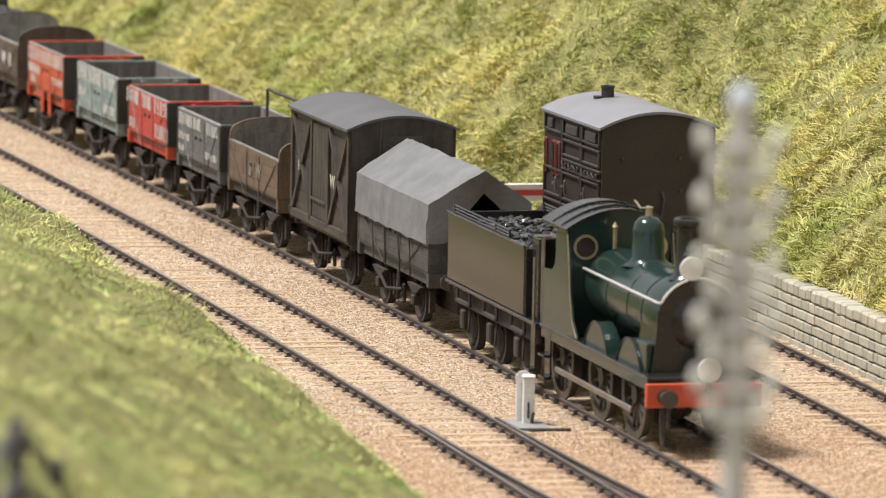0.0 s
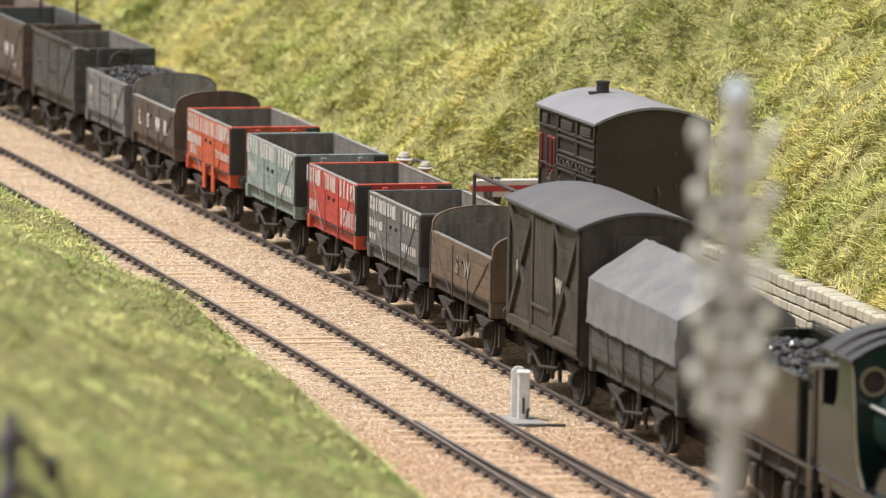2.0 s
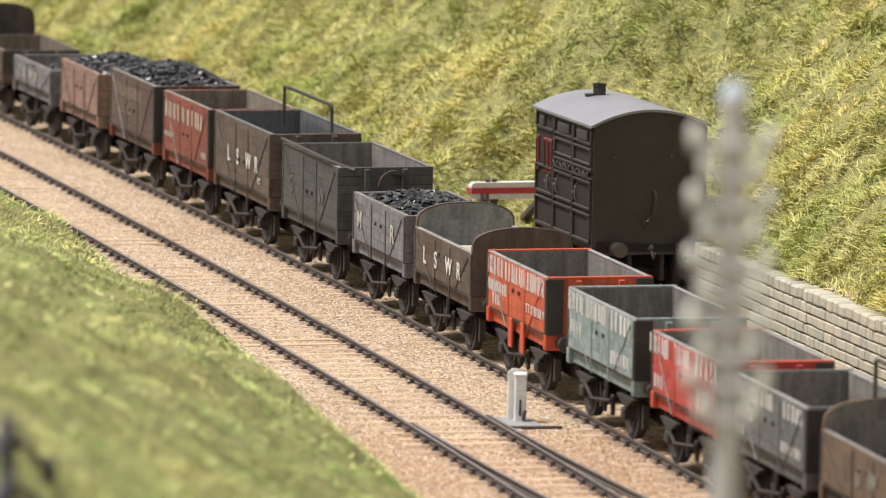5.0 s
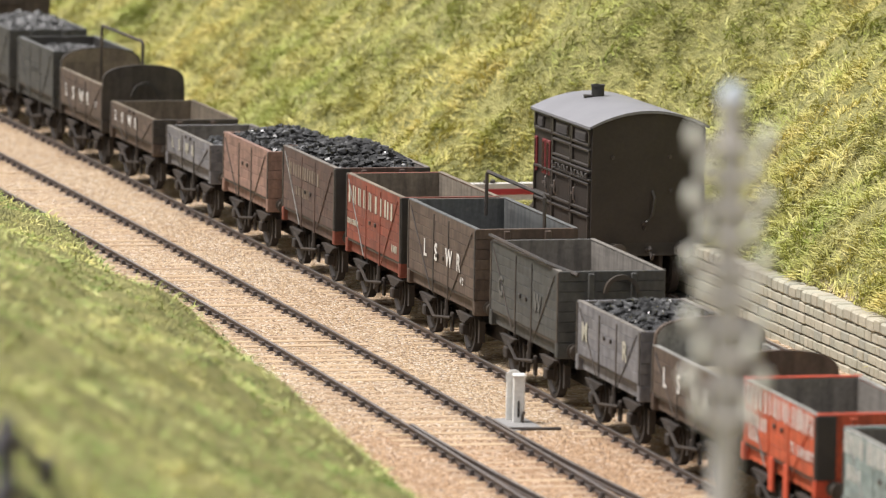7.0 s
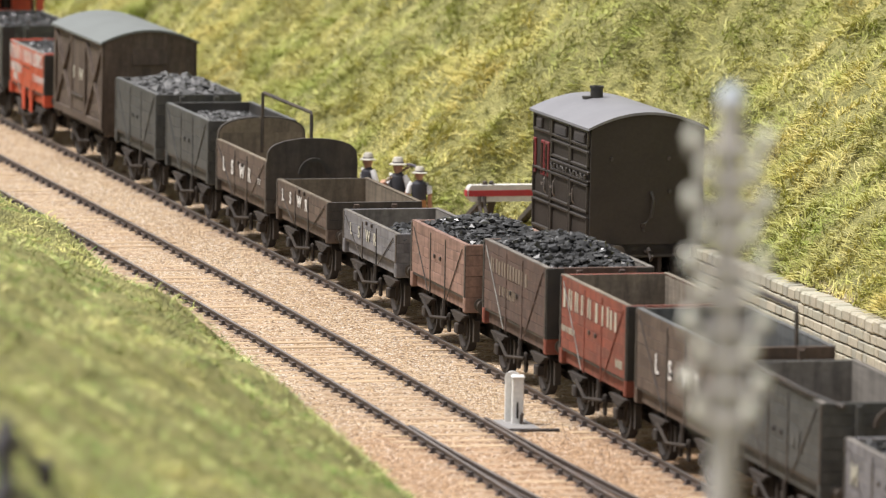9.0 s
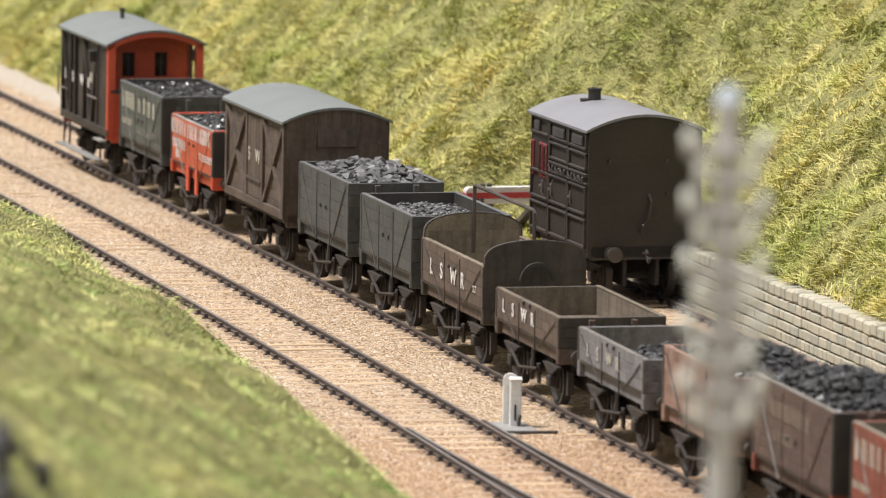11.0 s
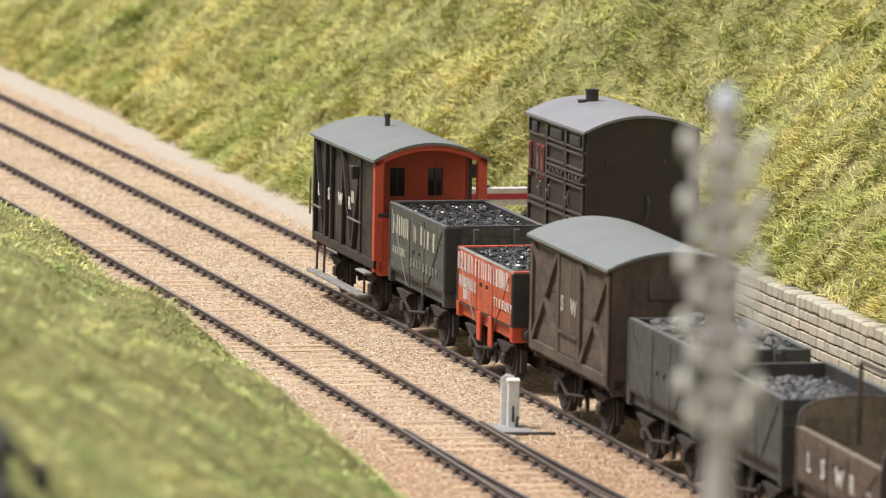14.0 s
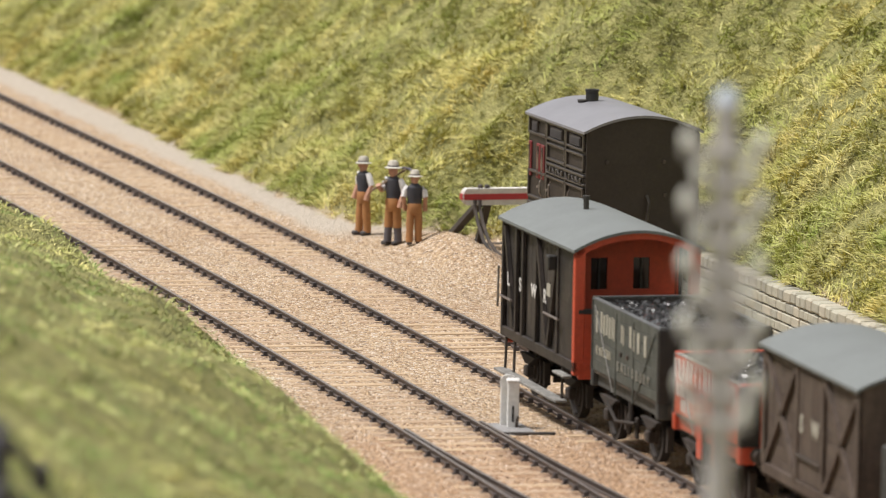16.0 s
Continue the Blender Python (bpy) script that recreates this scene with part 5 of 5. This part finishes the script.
sheet_rail(w19, 60, 26, 25, 14.5, tilt=0)
part("end_ring", Shape().spin((0, -32.4, 22.5), "y", [(-.9, 3.6), (-.9, 4.6), (.2, 4.6), (.2, 3.6)], 24, 0, 180), BLACK, w19, "half-round iron ring")
w20 = open_wagon("dark grey plank wagon with low coal load", 565, 511, 29.9, DARKW, DARKW, DARKW, BLACK, 5, rim=SLATE, iron=DARKW)
coal_heap(565, 511, 26.5, 29, 26.5, 20, "fine coal lying below the wagon rim", 2.2, (.4, .9), 620, mat=COAL_DUSTY)
w21 = open_wagon("dark grey plank wagon with large coal", 633, 578.2, 30.9, DARKW, DARKW, DARKW, BLACK, 5, rim=SLATE, iron=DARKW)
coal_heap(633, 578.2, 26.5, 30.5, 29.8, 21, "large pale-dusted coal lumps in a dark wagon", 3.2, (1.1, 2.5), 260, mat=COAL_DUSTY)
van22 = goods_van("brown covered van with cross braces and grey roof", 713, 644, VAN_BROWN, ROOF_GREY, 30.4, 40.8, 44.8, (("S", 7), ("W", -1.5)))
w23 = open_wagon("orange-red wagon with white lettering and coal load", 788.2, 735.4, 28.2, ORANGE, ORANGE, RED_HS, GREY_IN, 5, corner=BLACK, rim=GREY_LT)
bars(w23, [(26, 23.2, 4.6, 15, 3.3), (24, 19.0, 3.0, 7, 2.4), (20, 16.2, 2.6, 3, 2.4)], WHITE, 26.6)
letters(w23, "TISBURY", -9.5, 18.4, 3.0, WHITE, 26.9, .85)
coal_heap(788.2, 735.4, 26.5, 28, 27.0, 23, "fine black coal in an orange wagon", 3.0, (.35, .85), 700)
crown_plates(w23, 26.5, RED_HS)
w24 = open_wagon("dark grey-green coal wagon with faded cream lettering", 857, 800.5, 31.6, paint("dark_olive_wagon", (.062, .068, .058), .65, (.11, .11, .095), .5, grain=True), DARKW, DARKW, BLACK, 7, corner=BLACK, rim=SLATE)
bars(w24, [(25, 24.2, 5.2, 4, 4.6), (3, 24.2, 4.4, 1, 4.2), (-4, 24.0, 5.2, 3, 5.6), (24, 19.2, 2.0, 6, 2.2)], CREAM, 26.6)
letters(w24, "SALISBURY", 5.6, 17.8, 3.2, FADED, 26.9, .98)
coal_heap(857, 800.5, 26.5, 31.5, 30.6, 24, "fine coal level with the wagon rim", 1.4, (.35, .85), 750)


VAN_BLACK = paint("sooty_black_van", (.020, .016, .014), .55, (.07, .052, .042), .5, grain=True)


def brake_van(rear, front):
    v = vehicle("brake_van", "dark brown goods brake van with open red veranda end", "brake van", rear, front)
    L = rear - front
    h = L / 2
    W, floor, eave, crown = 30.6, 14.0, 41.9, 46.4
    underframe(v, L, W - 3, UNDER, RED_HS, base=19, brake=False)
    body_front = -h + 15.0
    for x in (-1, 1):
        n = 15
        step = (h - body_front) / n
        sd = part("side", Shape().box(min(x * (W / 2 - 1.3), x * (W / 2 - 1.8)), max(x * (W / 2 - 1.3), x * (W / 2 - 1.8)), body_front, h, floor, eave), VAN_BLACK, v)
        for i in range(n):
            part("plank", Shape().box(min(x * (W / 2 - 1.2), x * (W / 2 - 1.7)), max(x * (W / 2 - 1.2), x * (W / 2 - 1.7)), body_front + i * step + .06, body_front + (i + 1) * step - .06, floor, eave, .1), VAN_DARK, sd)
        xa, xb = min(x * W / 2, x * (W / 2 - 1)), max(x * W / 2, x * (W / 2 - 1))
        fr = part("side_framing", Shape().box(xa, xb, -h, h, floor - 1, floor + 1.4, .15), VAN_BLACK, v)
        part("cant_rail", Shape().box(xa, xb, -h, h, eave - 1.4, eave, .15), VAN_BLACK, fr)
        for yy in (h - .8, h - 13, h - 19, 2, body_front + .6):
            part("frame_post", Shape().box(xa, xb, yy - .7, yy + .7, floor, eave, .12), VAN_BLACK, fr)
        for p, q in (((h - 2, eave - 2), (h - 11, floor + 2)), ((-8, floor + 2), (1.5, eave - 2)), ((body_front + 1.5, eave - 2), (-9, floor + 2))):
            d = Vector((q[0] - p[0], q[1] - p[1])).normalized()
            nn = Vector((-d.y, d.x)) * .65
            part("cross_brace", Shape().prism([(p[0] - nn.x, p[1] - nn.y), (p[0] + nn.x, p[1] + nn.y), (q[0] + nn.x, q[1] + nn.y), (q[0] - nn.x, q[1] - nn.y)], "x", xa, xb), VAN_BLACK, fr)
        part("veranda_side", Shape().box(W / 2 - 1.4, W / 2 - .5, -h + 1.4, body_front, floor, 27, .12) if x > 0 else Shape().box(min(x * (W / 2 - .5), x * (W / 2 - 1.4)), max(x * (W / 2 - .5), x * (W / 2 - 1.4)), -h + 1.4, body_front, floor, eave, .12), VAN_BLACK, v)
        part("corner_post", Shape().box(min(x * W / 2, x * (W / 2 - 2.6)), max(x * W / 2, x * (W / 2 - 2.6)), -h, -h + 1.8, 12.2, eave + .4, .2), RED_HS, v, "red corner post")
        for p, q in (((h - 2, 23), (h - 13, 23)), ((h - .5, 30), (h - .5, 20)), ((-9, 24), (body_front - 4, 24))):
            part("handrail", Shape().rod([(x * (W / 2 + .8), p[0], p[1]), (x * (W / 2 + .9), q[0], q[1])], .3, 6), STEEL, v)
        part("side_lamp", Shape().box(min(x * W / 2, x * (W / 2 + 2.2)), max(x * W / 2, x * (W / 2 + 2.2)), body_front + 1, body_front + 3.2, 35, 38.6, .3), BLACK, v, "small black side lamp")
        part("footboard", Shape().box(min(x * (W / 2 + 2.0), x * (W / 2 - 1)), max(x * (W / 2 + 2.0), x * (W / 2 - 1)), -h + 8, h - 2, 4.6, 5.3, .15), GREY_LT, v, "weathered grey footboard")
        for yy in (h - 4, h - 12, -h + 11):
            part("step_hanger", Shape().rod([(x * (W / 2 - .6), yy, 13), (x * (W / 2 - .4), yy, 5)], .35, 6), IRON, v)
        part("upper_step", Shape().box(min(x * (W / 2 + 1.6), x * (W / 2 - .6)), max(x * (W / 2 + 1.6), x * (W / 2 - .6)), -h + 3, -h + 13, 11.2, 11.8, .15), GREY_LT, v)
    part("end", arch_end(Shape(), W - 1.2, h - 1.2, h, floor, eave, crown - .6), VAN_BLACK, v)
    # recessed red bulkhead with two windows
    bk = Shape()
    y0, y1 = body_front, body_front + 1.0
    for a, b, c, d in ((-W / 2 + 1, -7.2, floor, eave), (-3.2, 3.2, floor, eave), (7.2, W / 2 - 1, floor, eave), (-7.2, -3.2, floor, 30.5), (3.2, 7.2, floor, 30.5), (-7.2, -3.2, 38, eave), (3.2, 7.2, 38, eave)):
        bk.box(a, b, y0, y1, c, d)
    p = [(-W / 2 + 1, eave)] + [(W / 2 - 1, eave)] + [(u * (W / 2 - 1), eave + (crown - eave - .7) * (1 - u * u)) for u in [1 - 2 * i / 12 for i in range(1, 12)]]
    bk.prism(p, "y", y0, y1)
    part("bulkhead", bk, RED_HS, v, "red planked veranda bulkhead")
    for x in (-5.2, 5.2):
        wn2 = part("window", Shape().box(x - 2, x + 2, y0 + .4, y0 + .6, 30.5, 38), GLASS, v, "dark narrow window")
        part("glazing_bar", Shape().box(x - .25, x + .25, y0 - .05, y0 + .5, 30.5, 38), BLACK, wn2)
    part("end_arch", Shape().prism([(u * W / 2, eave - 2.2 + (crown - eave) * (1 - u * u)) for u in [-1 + 2 * i / 16 for i in range(17)]] + [(u * W / 2, eave - .4 + (crown - eave) * (1 - u * u)) for u in [1 - 2 * i / 16 for i in range(17)]], "y", -h, -h + 1.4), RED_HS, v, "red arched end beam")
    part("end_panel", Shape().box(-W / 2 + 1, W / 2 - 1, -h + .2, -h + 1.2, 13, 27, .2), RED_HS, v, "red lower end panel")
    part("end_rail", Shape().box(-W / 2 + 1, W / 2 - 1, -h - .1, -h + 1.5, 26.6, 27.8, .2), BLACK, v)
    part("veranda_floor", Shape().box(-W / 2 + 1, W / 2 - 1, -h + 1, body_front, 13.2, 14.0), GREY_IN, v)
    part("roof", arc_roof(Shape(), W, -h - 1.2, h + 1.2, eave, crown), ROOF_GREY, v, smooth=True)
    part("stove_chimney", Shape().spin((-1, 9, 0), "z", [(45.4, .7), (48.6, .7), (48.7, .9), (49.6, .9), (49.6, .5)], 14), BLACK, v)
    letters(v, "LSWR", h - 6, floor + 12, 4.6, WHITE, W, 2.4)
    part("number_plate", Shape().box(-W / 2 - .1, -W / 2 + .1, -12, -9, 28, 31), CREAM, v, "pale rectangular notice")
    return v


brake_van(932, 865.5)


# ---- the dark panelled van standing on the siding ----
def horse_box():
    s = 249
    v = thing("panelled_van", "black panelled passenger-stock van standing on the siding", "railway van", m=stand(s, track_c(s) + .8, 0, .6))
    L, W, floor, eave, crown = 54.0, 32.3, 13.5, 46.3, 50.6
    h = L / 2
    body = paint("glossy_black_brown", (.032, .026, .022), .5, (.050, .041, .034), .5, bump=.1)
    body.node_tree.nodes["Principled BSDF"].inputs["Specular IOR Level"].default_value = .3
    roof = paint("slate_roof", (.20, .20, .215), .45, (.14, .14, .15), .4)
    # beading lighter than the body: edge highlights put into its colour
    trim = paint("edge_highlight_beading", (.045, .039, .033), .3, (.025, .02, .018), .4, bump=.1)
    underframe(v, L, W - 3, BLACK, BLACK, base=19, brake=False)
    WHEELSETS[:] = [w for w in WHEELSETS if w[0].parent != v]
    for x in (-1, 1):
        part("side", Shape().box(min(x * (W / 2 - .4), x * (W / 2 - 1.6)), max(x * (W / 2 - .4), x * (W / 2 - 1.6)), -h + .2, h - .2, floor, eave, .3), body, v)
        xa, xb = min(x * W / 2, x * (W / 2 - .6)), max(x * W / 2, x * (W / 2 - .6))
        cols = [-h + .8, -h + 17.8, h - 18.2, h - .8]
        rows = [(floor + .8, floor + 8.6), (floor + 9.6, floor + 17.4), (floor + 21.6, floor + 26.4), (floor + 27.2, eave - .7)]
        for ci, (a, b) in enumerate(zip(cols, cols[1:])):
            for ri, (c, d) in enumerate(rows):
                if ci == 2 and ri == 2:
                    continue
                bead = Shape()
                for q in ((a + .4, a + 1.2, c, d), (b - 1.2, b - .4, c, d), (a + .4, b - .4, c, c + .7), (a + .4, b - .4, d - .7, d)):
                    bead.box(min(xa, xa + x * .3), max(xb, xb + x * .3), *q, .15)
                part("panel_moulding", bead, trim, v)
                if ri == 3:
                    lo, hi = ((a + 3.6, b - 3.6) if ci < 2 else (b - 8.5, b - 3.6))
                    louvre = part("louvre", Shape().box(min(x * (W / 2 + .1), x * (W / 2 - .5)), max(x * (W / 2 + .1), x * (W / 2 - .5)), lo, hi, c + 1.1, d - 1.1, .1), body, v, "small slatted ventilator")
                    for k in range(4):
                        z = c + 1.3 + k * (d - c - 2.6) / 4
                        part("slat", Shape().prism([(x * (W / 2), z), (x * (W / 2 + .4), z - .1), (x * W / 2, z + .6)], "y", lo + .3, hi - .3), body, louvre)
        for yy in (-h + 17.8, h - 18.2):
            part("door_pillar", Shape().box(min(x * (W / 2 + .2), x * (W / 2 - .5)), max(x * (W / 2 + .2), x * (W / 2 - .5)), yy - .5, yy + .5, floor, eave, .12), trim, v)
        part("waist_rail", Shape().box(min(x * (W / 2 + .35), x * (W / 2 - .5)), max(x * (W / 2 + .35), x * (W / 2 - .5)), -h + .8, h - 18.6, floor + 20.2, floor + 21.0, .15), trim, v)
        part("lower_waist_rail", Shape().box(min(x * (W / 2 + .35), x * (W / 2 - .5)), max(x * (W / 2 + .35), x * (W / 2 - .5)), -h + .8, h - 18.6, floor + 17.9, floor + 18.5, .15), trim, v)
        hinge = Shape()
        for yy in (-h + 3, -h + 7, -h + 13, -h + 20, -h + 25, -h + 31):
            hinge.box(min(x * (W / 2 + .6), x * W / 2), max(x * (W / 2 + .6), x * W / 2), yy - .5, yy + .9, floor + 18.7, floor + 20.0, .15)
            hinge.rod([(x * (W / 2 + .5), yy + 1.4, floor + 18.8), (x * (W / 2 + .8), yy + 2.2, floor + 19.4), (x * (W / 2 + .5), yy + 3.2, floor + 20)], .25, 6)
        part("door_fastening", hinge, trim, v)
        maroon = paint("maroon_window_frame", (.17, .015, .018), .5)
        for yy, wd in ((h - 15.8, 3.2), (h - 11.8, 3.2), (h - 3.4, 2.2)):
            fr2 = part("window_frame", Shape().box(min(x * (W / 2 + .15), x * (W / 2 - .5)), max(x * (W / 2 + .15), x * (W / 2 - .5)), yy, yy + wd, floor + 15.4, floor + 25.0, .2), maroon, v, "maroon window frame")
            part("window", Shape().box(min(x * (W / 2 + .25), x * (W / 2 - .4)), max(x * (W / 2 + .25), x * (W / 2 - .4)), yy + .7, yy + wd - .7, floor + 16.0, floor + 24.3), GLASS, fr2, "dark window glass")
        hd = Shape()
        for yy in (4, 12.5, -14):
            hd.rod([(x * (W / 2 + .2), yy, floor + 11), (x * (W / 2 + .8), yy, floor + 12), (x * (W / 2 + .8), yy, floor + 15), (x * (W / 2 + .2), yy, floor + 16)], .25, 6)
            hd.box(min(x * (W / 2 + .7), x * W / 2), max(x * (W / 2 + .7), x * W / 2), yy + 2, yy + 3.4, floor + 13, floor + 13.6)
        part("door_handle", hd, STEEL, v)
        part("footboard", Shape().box(min(x * (W / 2 + 1.5), x * (W / 2 - 1.5)), max(x * (W / 2 + 1.5), x * (W / 2 - 1.5)), -h + 3, h - 3, 5.4, 6.0, .1), BLACK, v)
    for y in (-1, 1):
        part("end", arch_end(Shape(), W - .8, min(y * h, y * (h - 1.2)), max(y * h, y * (h - 1.2)), floor - 1.5, eave, crown - .4), body, v)
    part("brake_pipe", Shape().rod([(-.8, -h - .3, 18.5), (-.6, -h - 1.2, 20.5), (1.0, -h - 1.5, 22.5), (1.6, -h - 1.4, 27), (1.2, -h - .3, 29)], .42, 8), trim, v, "standing vacuum pipe")
    bolts = Shape()
    for x, z in ((-10, 38), (6, 38), (6.5, 29), (-1, 20)):
        bolts.spin((x, -h, z), "y", [(-.6, .01), (-.6, .5), (.1, .6)], 8)
    part("end_bolt", bolts, IRON, v)
    part("roof", arc_roof(Shape(), W, -h - .9, h + .9, eave, crown), roof, v, smooth=True)
    part("roof_lamp", Shape().spin((-2.2, 13, 0), "z", [(49.2, 1.75), (53.0, 1.75), (53.1, 1.95), (53.7, 1.95), (53.7, 1.3), (52, 1.2)], 20), BLACK, v, "black stove-pipe ventilator", True)
    part("roof_vent", Shape().spin((-4.9, 13, 0), "z", [(48.6, 1.3), (50.5, 1.3), (50.6, 1.5), (50.9, 1.4), (50.95, .01)], 16), BLACK, v)


horse_box()


# ---- what moves ----
def motions():
    for ob, centre in TRAIN:
        walk(ob, [(t, stand(centre - d)) for t, d in RUN])
    ts = [i / 15 for i in range(0, 241)]
    dist = np.interp(ts, [a for a, b in RUN], [b for a, b in RUN])
    for ob, x in RODS:
        quarter = 0 if x < 0 else math.pi / 2
        walk(ob, [(t, Matrix.Translation((0, .0038 * math.sin(d / 10.1 + quarter), -.0038 * math.cos(d / 10.1 + quarter)))) for t, d in zip(ts, dist)])
    for ws, y, r in WHEELSETS:
        z = ws.matrix_basis.translation.z
        walk(ws, [(t, Matrix.Translation((0, y / 1000, z)) @ Matrix.Rotation(d / r, 4, "X")) for t, d in zip(ts, dist)])


motions()
